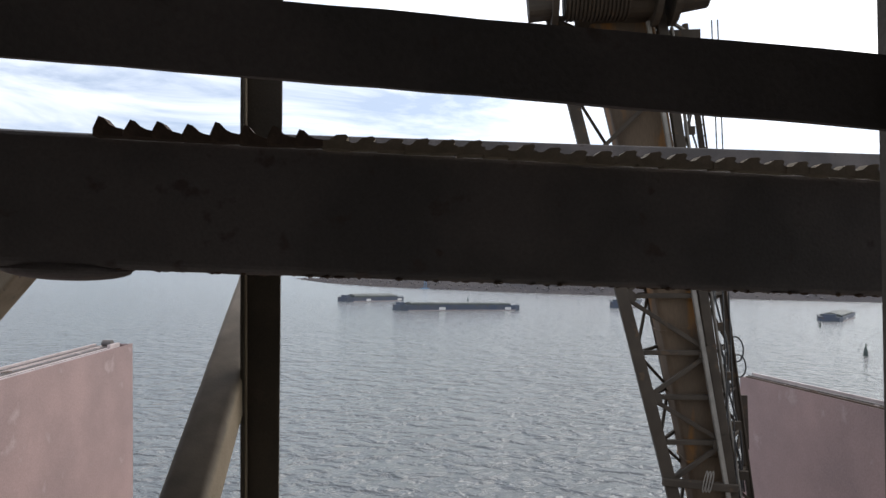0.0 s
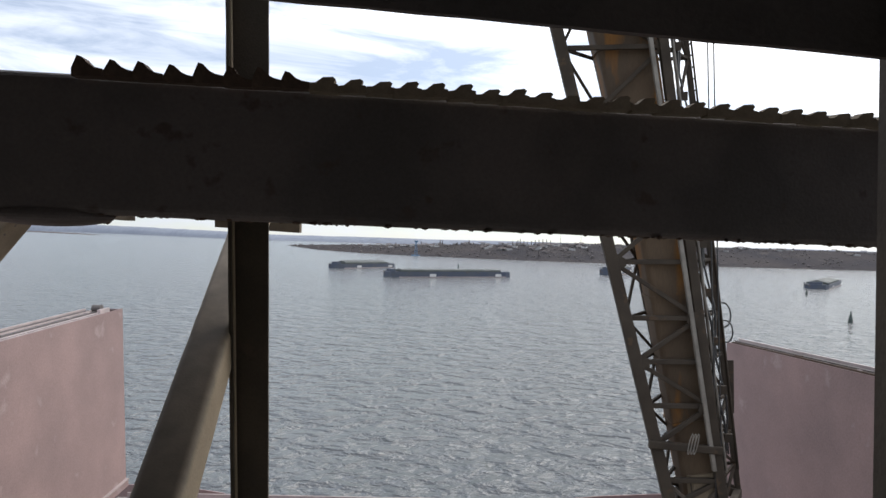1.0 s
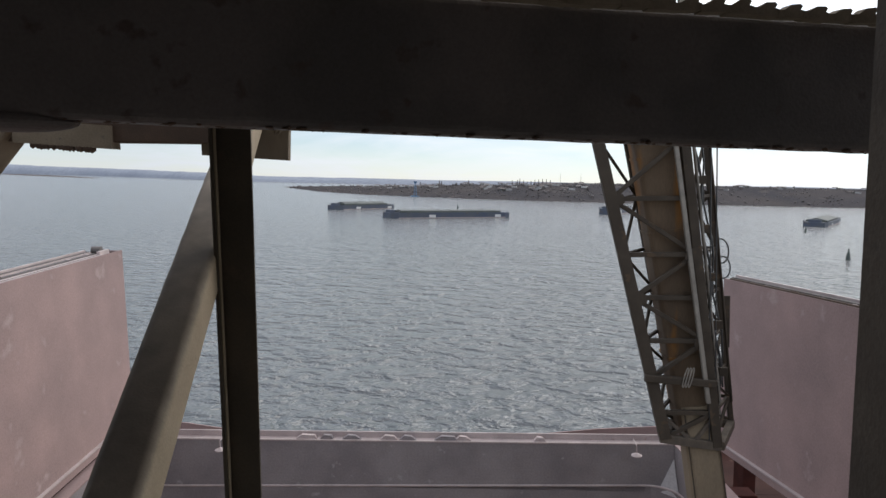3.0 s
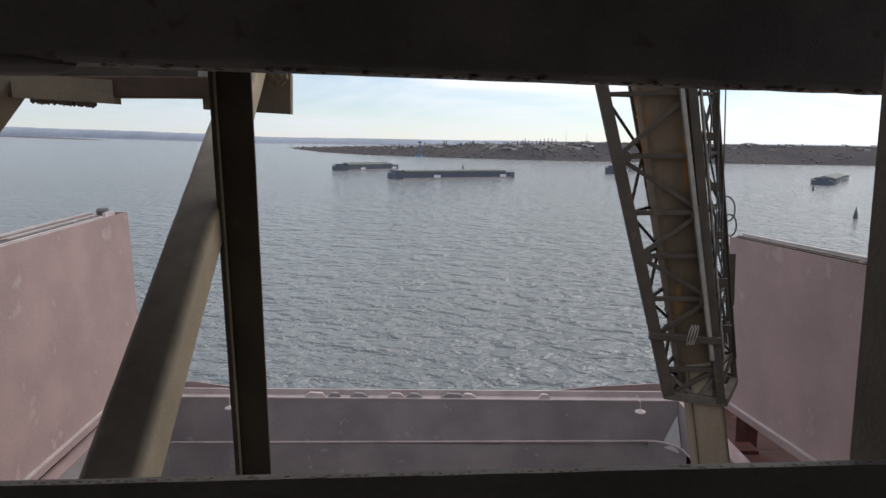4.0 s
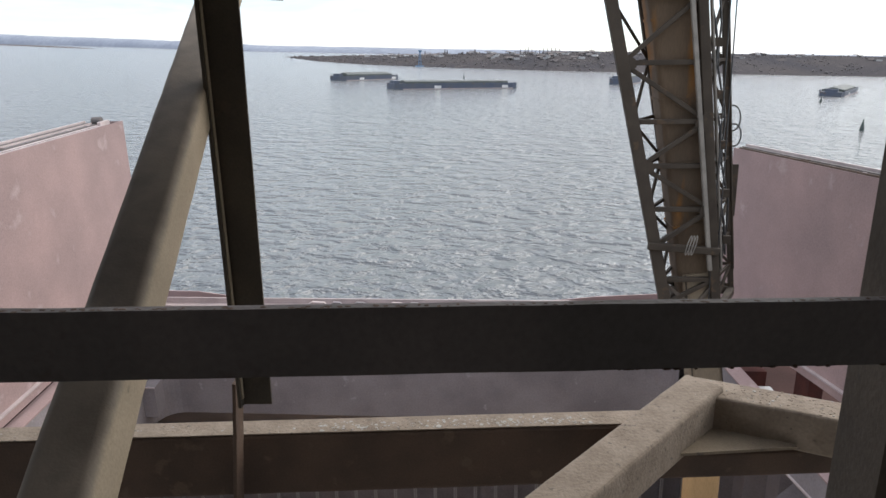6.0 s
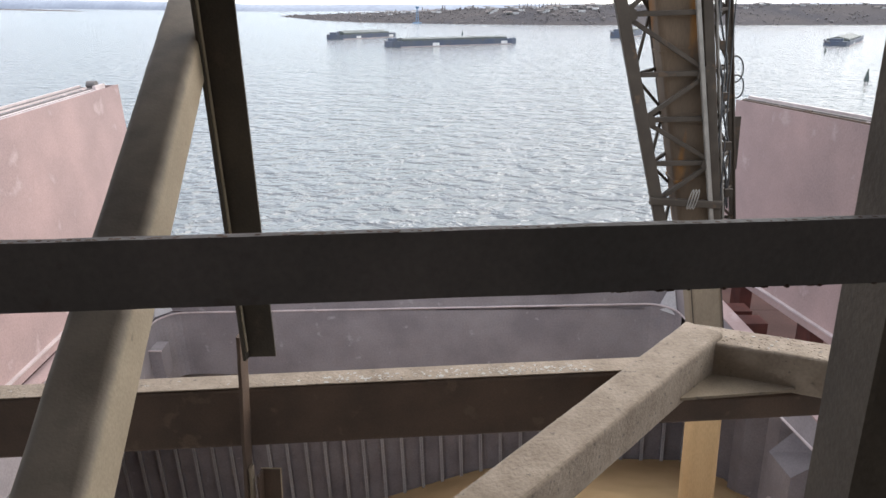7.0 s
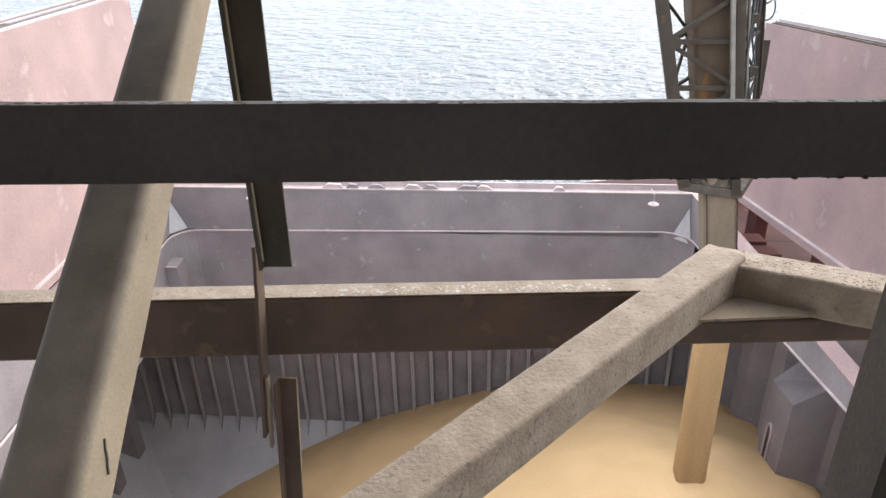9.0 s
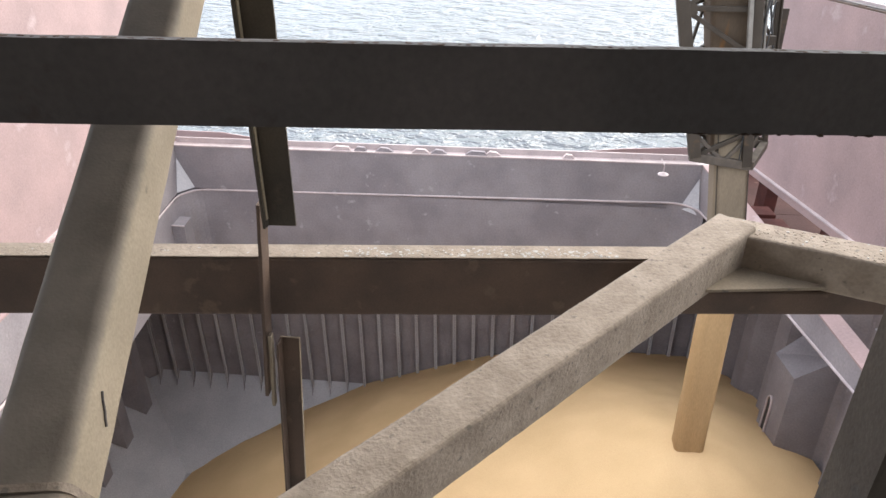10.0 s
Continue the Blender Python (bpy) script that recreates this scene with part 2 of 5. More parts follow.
def shaded_strut_material():
    """Cream paint with caked dust; the upward side's shade is mixed into the colour."""
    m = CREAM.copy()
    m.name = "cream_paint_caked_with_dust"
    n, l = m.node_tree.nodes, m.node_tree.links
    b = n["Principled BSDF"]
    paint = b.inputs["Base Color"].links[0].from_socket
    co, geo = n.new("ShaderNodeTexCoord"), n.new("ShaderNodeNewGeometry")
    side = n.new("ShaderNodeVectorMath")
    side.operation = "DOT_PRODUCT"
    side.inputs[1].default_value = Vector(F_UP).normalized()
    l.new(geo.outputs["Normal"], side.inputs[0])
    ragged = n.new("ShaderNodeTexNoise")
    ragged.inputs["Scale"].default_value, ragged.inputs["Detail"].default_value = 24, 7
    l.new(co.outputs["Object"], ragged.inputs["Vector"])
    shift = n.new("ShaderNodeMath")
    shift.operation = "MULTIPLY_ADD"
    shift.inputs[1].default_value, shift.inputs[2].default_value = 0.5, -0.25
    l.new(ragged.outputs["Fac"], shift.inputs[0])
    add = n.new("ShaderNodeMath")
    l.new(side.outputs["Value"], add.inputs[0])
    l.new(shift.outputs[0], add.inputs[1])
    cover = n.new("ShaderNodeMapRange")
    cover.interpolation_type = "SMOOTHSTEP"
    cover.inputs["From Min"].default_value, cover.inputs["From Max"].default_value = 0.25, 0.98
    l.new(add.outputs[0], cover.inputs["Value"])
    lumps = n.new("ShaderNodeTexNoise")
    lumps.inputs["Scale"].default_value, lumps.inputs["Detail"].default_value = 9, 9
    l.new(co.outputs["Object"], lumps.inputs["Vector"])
    # dust tones, kept dark so that they also carry the side's shade
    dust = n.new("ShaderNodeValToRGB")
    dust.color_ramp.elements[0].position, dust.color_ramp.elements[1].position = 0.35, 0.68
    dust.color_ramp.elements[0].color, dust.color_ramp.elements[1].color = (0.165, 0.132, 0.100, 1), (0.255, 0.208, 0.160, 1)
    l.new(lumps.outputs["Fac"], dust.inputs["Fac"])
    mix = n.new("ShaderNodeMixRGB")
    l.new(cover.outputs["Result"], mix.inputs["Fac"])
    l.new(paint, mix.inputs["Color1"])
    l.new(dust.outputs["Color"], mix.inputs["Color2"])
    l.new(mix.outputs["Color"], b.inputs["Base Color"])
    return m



# ---- mesh helpers ----
def finish(name, bm, mat, smooth=False):
    me = bpy.data.meshes.new(name)
    bmesh.ops.recalc_face_normals(bm, faces=bm.faces[:])
    bm.to_mesh(me)
    bm.free()
    me.materials.append(mat)
    if smooth:
        for p in me.polygons:
            p.use_smooth = True
    return me


def part(name, bm, mat, parent, label="", smooth=False):
    ob = new(name, finish(name, bm, mat, smooth))
    ob.parent = parent
    return tagged(ob, label)


def thing(name, label, category, at=(0, 0, 0), group="", kind=""):
    ob = new(name)
    ob.location = at
    ob.empty_display_size = 0.2
    return tagged(ob, label, category, group, kind)


def rounded(w, h, r=0.012, steps=3):
    """A rectangle with rounded corners, centred on its axis."""
    pts = []
    for cx, cy, a0 in ((w / 2 - r, h / 2 - r, 0), (-w / 2 + r, h / 2 - r, 90), (-w / 2 + r, -h / 2 + r, 180), (w / 2 - r, -h / 2 + r, 270)):
        for i in range(steps + 1):
            a = radians(a0 + 90 * i / steps)
            pts.append((cx + r * math.cos(a), cy + r * math.sin(a)))
    return pts


def angle_profile(w, h, t):
    """Upright leg on u = 0, the other leg along u at the top; t carries the sign of w."""
    a = abs(t)
    return [(0, 0), (0, h), (w, h), (w, h - a), (t, h - a), (t, 0)]


def channel_profile(w, h, t):
    """Web on the side u = 0, flanges towards +u."""
    k = 0.018 if w > 0 else -0.018
    arc = [(k * (1 - math.sin(a)), h / 2 - 0.018 * (1 - math.cos(a))) for a in (0.0, 0.4, 0.8, 1.2, math.pi / 2)]      # from the flange round to the web
    low = [(u, -v) for u, v in arc[::-1]]
    t2 = t if w > 0 else -t
    return low + [(w, -h / 2), (w, -h / 2 + t), (t2, -h / 2 + t), (t2, h / 2 - t), (w, h / 2 - t), (w, h / 2)] + arc


def circle(r, n=16):
    return [(r * math.cos(2 * math.pi * i / n), r * math.sin(2 * math.pi * i / n)) for i in range(n)]


def sweep(bm, p0, p1, profile, up=(0, 0, 1), profile2=None, rough=0.0, cuts=1):
    """Extrude a profile from p0 to p1; u runs to the side (axis x up), v along up. rough: uneven edges."""
    p0, p1 = Vector(p0), Vector(p1)
    d = (p1 - p0).normalized()
    upv = Vector(up)
    if abs(d.dot(upv)) > 0.98:
        upv = Vector((0, 1, 0))
    u = d.cross(upv).normalized()
    v = u.cross(d).normalized()
    rings = []
    for i in range(cuts + 1):
        f = i / cuts
        prof = profile if not profile2 else [(a[0] * (1 - f) + c[0] * f, a[1] * (1 - f) + c[1] * f) for a, c in zip(profile, profile2)]
        base = p0.lerp(p1, f)
        ring = []
        for a, c in prof:
            q = base + u * a + v * c
            if rough:
                q = q + Vector([noise.noise(q * 21 + Vector((k * 7, 0, 0))) * rough for k in range(3)])
            ring.append(bm.verts.new(q))
        rings.append(ring)
    n = len(profile)
    for a, c in zip(rings, rings[1:]):
        for i in range(n):
            bm.faces.new((a[i], a[(i + 1) % n], c[(i + 1) % n], c[i]))
    bm.faces.new(rings[0][::-1])
    bm.faces.new(rings[-1])
    return bm


def tube(bm, pts, radius, closed=False, n=8):
    """One continuous round bar through the points."""
    pts = [Vector(p) for p in pts]
    rings = []
    last = len(pts) - 1
    for i, p in enumerate(pts):
        a = pts[i - 1] if i or closed else p
        c = pts[(i + 1) % len(pts)] if i < last or closed else p
        d = (c - a).normalized()
        ref = Vector((0, 0, 1)) if abs(d.z) < 0.9 else Vector((0, 1, 0))
        u = d.cross(ref).normalized()
        v = u.cross(d).normalized()
        if rings and u.dot(rings[-1][1]) < 0:
            u, v = -u, -v
        rings.append(([bm.verts.new(p + u * radius * math.cos(t) + v * radius * math.sin(t)) for t in [2 * math.pi * k / n for k in range(n)]], u))
    rows = [q for q, _ in rings]
    for a, c in list(zip(rows, rows[1:])) + ([(rows[-1], rows[0])] if closed else []):
        for k in range(n):
            bm.faces.new((a[k], a[(k + 1) % n], c[(k + 1) % n], c[k]))
    if not closed:
        bm.faces.new(rows[0][::-1])
        bm.faces.new(rows[-1])
    return bm


def beam(name, p0, p1, profile, mat, parent, label="", up=(0, 0, 1), rough=0.0, cuts=1, profile2=None):
    return part(name, sweep(bmesh.new(), p0, p1, profile, up, profile2, rough, cuts), mat, parent, label)


def box(bm, lo, hi):
    vs = [bm.verts.new((x, y, z)) for x in (lo[0], hi[0]) for y in (lo[1], hi[1]) for z in (lo[2], hi[2])]
    for f in ((0, 1, 3, 2), (4, 6, 7, 5), (0, 4, 5, 1), (2, 3, 7, 6), (0, 2, 6, 4), (1, 5, 7, 3)):
        bm.faces.new([vs[i] for i in f])
    return bm


def slab(bm, pts, thick):
    """A flat plate from its outline, thickened along its normal."""
    pts = [Vector(p) for p in pts]
    nrm = (pts[1] - pts[0]).cross(pts[2] - pts[0]).normalized() * thick
    a = [bm.verts.new(p) for p in pts]
    c = [bm.verts.new(p + nrm) for p in pts]
    n = len(pts)
    bm.faces.new(a[::-1])
    bm.faces.new(c)
    for i in range(n):
        bm.faces.new((a[i], a[(i + 1) % n], c[(i + 1) % n], c[i]))
    return bm


def shear(p):
    """The ship lies a little askew to the quay."""
    return (p[0] + 0.09 * (26 - p[1]), p[1], p[2])


def sheared(bm):
    for v in bm.verts:
        v.co = shear(v.co)
    return bm


# ---- water and far shores ----
def build_water():
    bm = bmesh.new()
    xs, ys = (-4500, -70, 60, 4500), (-300, 4.55, 31.44, 4700)
    grid = [[bm.verts.new((x, y, 0)) for y in ys] for x in xs]
    for i in range(3):
        for j in range(3):
            if (i, j) != (1, 1):
                bm.faces.new((grid[i][j], grid[i + 1][j], grid[i + 1][j + 1], grid[i][j + 1]))
    ob = new("water", finish("water", bm, WATER))
    tagged(ob, "rippled grey river water under an overcast sky", "water", kind="structure")


build_water()

BANK = [(-440, 1482), (-370, 1309), (-275, 1103), (-177, 973), (-106, 926), (-11, 880), (64, 853), (131, 849), (284, 860), (458, 879), (900, 980), (1800, 1250)]


def bank_at(s):
    k = min(int(s), len(BANK) - 2)
    a, c = Vector((*BANK[k], 0)), Vector((*BANK[k + 1], 0))
    p = a.lerp(c, s - k)
    d = (c - a).normalized()
    return p, Vector((-d.y, d.x, 0)) * (1 if Vector((-d.y, d.x, 0)).y > 0 else -1)


def bank_height(s, back):
    top = 5 + 12 * min(1, s / 4) + 6 * min(1, max(0, s - 4) / 4)
    rise = min(1.0, max(0, back) / 150)
    rise = 1 - (1 - rise) ** 1.7
    rough = noise.noise(Vector((s * 9, back * 0.03, 4))) * 1.1 if 3 < back < 300 else 0
    return -0.6 + top * rise + rough * rise


def build_far_shore():
    bm = bmesh.new()
    steps = 150
    backs = (-2, 3, 8, 16, 26, 40, 60, 85, 115, 150, 210, 300, 450, 700)
    rows = []
    for i in range(steps + 1):
        s = i * (len(BANK) - 1) / steps
        p, inland = bank_at(s)
        taper = min(1, s / 0.7)
        row = []
        for k in backs:
            q = p + inland * k * (0.25 + 0.75 * taper) + Vector((noise.noise(Vector((s * 5, 0, 0))) * 4, noise.noise(Vector((s * 5, 3, 0))) * 4, 0))
            row.append(bm.verts.new((q.x, q.y, bank_height(s, k) * (0.25 + 0.75 * taper))))
        rows.append(row)
    for a, c in zip(rows, rows[1:]):
        for i in range(len(backs) - 1):
            bm.faces.new((a[i], c[i], c[i + 1], a[i + 1]))
    tagged(new("far_bank", finish("far_bank", bm, SHORE, True)), "low brown river bank with a settled plateau", "river bank", kind="structure")
    # trees and scrub on the bank: many small uneven clumps
    rng = random.Random(5)
    bm = bmesh.new()
    for _ in range(4200):
        s = rng.uniform(0.15, len(BANK) - 1.05)
        back = rng.choice((rng.uniform(6, 60), rng.uniform(50, 130), rng.uniform(100, 240)))
        p, inland = bank_at(s)
        q = p + inland * back * (0.25 + 0.75 * min(1, s / 0.7))
        z = bank_height(s, back) * (0.25 + 0.75 * min(1, s / 0.7))
        h = rng.uniform(0.3, 1.0) if rng.random() < 0.93 else rng.uniform(1.5, 3.5)
        w = h * rng.uniform(2.0, 4.5) if h < 1.5 else h * rng.uniform(0.9, 1.8)
        top = bm.verts.new((q.x + rng.uniform(-.3, .3) * w, q.y, z + h))
        ring = [bm.verts.new((q.x + w * 0.5 * math.cos(a + rng.uniform(-.3, .3)) * rng.uniform(.6, 1.2), q.y + w * 0.5 * math.sin(a), z + h * rng.uniform(0.3, 0.75))) for a in (0, 1.26, 2.5, 3.77, 5.03)]
        foot = [bm.verts.new((q.x + w * 0.3 * math.cos(a), q.y + w * 0.3 * math.sin(a), z - 0.4)) for a in (0, 1.26, 2.5, 3.77, 5.03)]
        for i in range(5):
            bm.faces.new((ring[i], ring[(i + 1) % 5], top))
            bm.faces.new((foot[i], foot[(i + 1) % 5], ring[(i + 1) % 5], ring[i]))
    # a row of slim poplars and masts that stand above the skyline
    for s, h, wide in [(4.95 + 0.07 * i, rng.uniform(5, 10), 1.0) for i in range(12)] + [(3.4, 8, 1.6), (3.45, 7, 1.4), (2.6, 7, 1.5), (4.2, 6, 1.8), (5.9, 17, 0.3), (6.9, 15, 0.3), (2.1, 5, 1.3)]:
        p, inland = bank_at(s)
        q = p + inland * 140
        sweep(bm, (q.x, q.y, bank_height(s, 140) - 0.8), (q.x, q.y, bank_height(s, 140) + h), circle(wide, 6), profile2=circle(wide * 0.3, 6))
    tagged(new("far_trees", finish("far_trees", bm, WOODS)), "bare brown trees and scrub along the far bank", "trees", kind="stuff")
    # houses of the village
    for i in range(84):
        s = rng.uniform(1.6, len(BANK) - 2.2)
        back = rng.uniform(60, 190)
        p, inland = bank_at(s)
        q = p + inland * back
        w, d, h = rng.uniform(5, 9), rng.uniform(5, 7), rng.uniform(1.3, 2.2)
        house = thing("house", "small pale village house with a pitched roof on the far bank", "house", (q.x, q.y, bank_height(s, back) - 0.5), "village houses")
        house.rotation_euler = (0, 0, rng.uniform(-0.6, 0.6))
        part("wall", box(bmesh.new(), (-w / 2, -d / 2, 0), (w / 2, d / 2, h + 0.5)), WALLS, house)
        bm = bmesh.new()
        slab(bm, ((-w / 2 - .3, -d / 2 - .3, h + .5), (-w / 2 - .3, d / 2 + .3, h + .5), (-w / 2 - .3, 0, h + 1.7)), -(w + 0.6))
        part("roof", bm, ROOF, house)
    # far hills
    bm = bmesh.new()
    line = [(-3600, 3000, 52), (-2900, 4000, 54), (-2214, 3734, 44), (-1681, 3311, 37), (-1227, 2842, 30), (-872, 2567, 22), (-683, 2577, 21), (-354, 2633, 21), (280, 2668, 22), (1200, 2700, 24), (2800, 2500, 26)]
    fronts = []
    for i in range(len(line) - 1):
        for k in range(12):
            f = k / 12
            fronts.append([line[i][j] * (1 - f) + line[i + 1][j] * f for j in range(3)])
    prev = None
    for x, y, h in fronts:
        hh = h * (1 + 0.08 * noise.noise(Vector((x * 0.003, 0, 0))) + 0.06 * noise.noise(Vector((x * 0.014, 5, 0))))
        row = [bm.verts.new((x, y + dy, z)) for dy, z in ((0, -1), (10, hh * 0.35), (50, hh * 0.85), (110, hh), (200, hh * 0.9))]
        if prev:
            for j in range(4):
                bm.faces.new((prev[j], row[j], row[j + 1], prev[j + 1]))
        prev = row
    tagged(new("far_hills", finish("far_hills", bm, HILL, True)), "far hills tinted blue-grey for haze beyond the wide river", "hills", kind="structure")
    bm = bmesh.new()
    prev = None
    for i in range(40):
        f = i / 39
        x, y = -2600 + 1219 * f, 3450 - 1088 * f
        hh = 4 * math.sin(math.pi * f) ** 0.5 * (1 + 0.4 * noise.noise(Vector((f * 14, 0, 0)))) + 0.2
        row = [bm.verts.new((x, y + dy, z)) for dy, z in ((0, -0.5), (20, hh), (60, hh), (90, -0.5))]
        if prev:
            for j in range(3):
                bm.faces.new((prev[j], row[j], row[j + 1], prev[j + 1]))
        prev = row
    tagged(new("far_spit", finish("far_spit", bm, WOODS)), "low dark spit of land in the river", "spit", kind="structure")


build_far_shore()


def build_tower():
    p, inland = bank_at(4.1)
    q = p + inland * 6
    t = thing("signal_tower", "blue steel navigation tower with a wide head on the shore", "tower", (q.x, q.y, 0.2))
    t.scale = (1.15, 1.15, 1.15)
    for dx in (-1.5, 1.5):
        beam("leg", (dx, 0, 0), (dx * 0.4, 0, 15), rounded(0.55, 0.55, 0.1), BLUE, t)
    for k in range(5):
        z = 1 + k * 2.8
        w = 1.5 - 0.06 * z
        beam("brace", (-w, 0, z), (w, 0, z + 2.4), circle(0.14, 8), BLUE, t)
    bm = bmesh.new()
    sweep(bm, (0, 0, 15), (0, 0, 17.5), circle(0.9, 10), profile2=circle(2.4, 10))
    part("head", bm, BLUE, t)
    part("plinth", box(bmesh.new(), (-5, -3, -1.5), (5, 3, 0.8)), BLUE, t)


build_tower()


def build_barge(name, a, c, beam_w, high, label, heap=False):
    """A river barge from bow a to stern c along its water line."""
    a, c = Vector((*a, 0)), Vector((*c, 0))
    L = (c - a).length
    b = thing("barge", label, "barge", a, "moored barges")
    b.rotation_euler = (0, 0, math.atan2(c.y - a.y, c.x - a.x))
    w = beam_w / 2
    prof = [(-w, -0.8), (w, -0.8), (w, high), (w - 0.4, high), (w - 0.4, high - 0.15), (-w + 0.4, high - 0.15), (-w + 0.4, high), (-w, high)]
    small = [(u * 0.82, v * (0.95 if v > 0 else 0.2)) for u, v in prof]
    bm = bmesh.new()
    sweep(bm, (5, 0, 0), (L - 4, 0, 0), prof, cuts=8)
    sweep(bm, (0, 0, 0.15), (5, 0, 0), small, profile2=prof)
    sweep(bm, (L - 4, 0, 0), (L, 0, 0.1), prof, profile2=small)
    part("hull", bm, BARGE, b)
    for side in (-1, 1):
        part("waterline_stripe", box(bmesh.new(), (5, side * (w + 0.03) - 0.03, 0.05), (L - 4, side * (w + 0.03) + 0.03, 0.45)), TRIM, b, "pale scuffed waterline stripe")
    for k in range(int(L / 6)):
        x = 6 + k * (L - 12) / int(L / 6)
        beam("rail_post", (x, -w + 0.25, high), (x, -w + 0.25, high + 1.0), circle(0.06, 6), BARGE, b)
    bm = bmesh.new()
    sweep(bm, (7, 0, high + 0.5), (L - 7, 0, high + 0.5), rounded(beam_w - 2.2, 1.1, 0.1))
    part("coaming", bm, BARGEDK, b)
    n = int(L / 8)
    for i in range(n):
        x = 8 + i * (L - 16) / n
        bm = bmesh.new()
        hw = (L - 16) / n - 0.3
        slab(bm, ((x, -w + 1.3, high + 1.05), (x, w - 1.3, high + 1.05), (x, 0, high + (2.4 if heap else 1.6))), hw)
        part("hatch_panel", bm, BARGEDK, b)
    for x in (L * 0.30, L * 0.86):
        part("draught_board", box(bmesh.new(), (x, -w - 0.06, 0.5), (x + 4.5, -w + 0.01, high * 0.62)), WHITE, b, "white painted board")
    bm = bmesh.new()
    box(bm, (1.2, -w * 0.5, high - 0.3), (4.2, w * 0.5, high + 1.5))
    part("winch_house", bm, BARGE, b)
    for x in (2.0, 5.5, L - 2.5, L - 5):
        for y in (-w + 0.5, w - 0.5):
            beam("bollard", (x, y, high - 0.1), (x, y, high + 0.9), circle(0.22, 8), BARGE, b)
    return b


build_barge("barge", (-59.0, 414.0), (13.0, 460.5), 13, 3.4, "long dark blue river barge with covered hold moored in midstream")
build_barge("barge", (-111.5, 503.0), (-76.5, 551.0), 13, 3.2, "weathered green-grey river barge with a heaped hold moored in midstream", True)
build_barge("barge", (91.5, 533.0), (116.0, 590.0), 13, 4.6, "dark river barge moored beyond the loading spout")
build_barge("barge", (201.0, 437.0), (243.0, 506.0), 14, 2.8, "grey river barge with a heaped hold moored near the buoys", True)


def build_buoy(x, y, h):
    b = thing("channel_buoy", "dark conical channel buoy floating upright on the water", "buoy", (x, y, 0), "channel buoys")
    part("float", sweep(bmesh.new(), (0, 0, -0.4), (0, 0, 0.35 * h), circle(0.22 * h, 14), profile2=circle(0.18 * h, 14)), BUOY, b)
    part("cone", sweep(bmesh.new(), (0, 0, 0.35 * h), (0, 0, 0.85 * h), circle(0.17 * h, 12), profile2=circle(0.05 * h, 12)), BUOY, b)
    part("topmark", sweep(bmesh.new(), (0, 0, 0.85 * h), (0, 0, h), circle(0.04 * h, 8), profile2=circle(0.07 * h, 8)), BUOY, b)


build_buoy(121.7, 238.7, 3.7)
build_buoy(171.4, 381.9, 3.0)
build_buoy(-22.8, 581.2, 3.6)


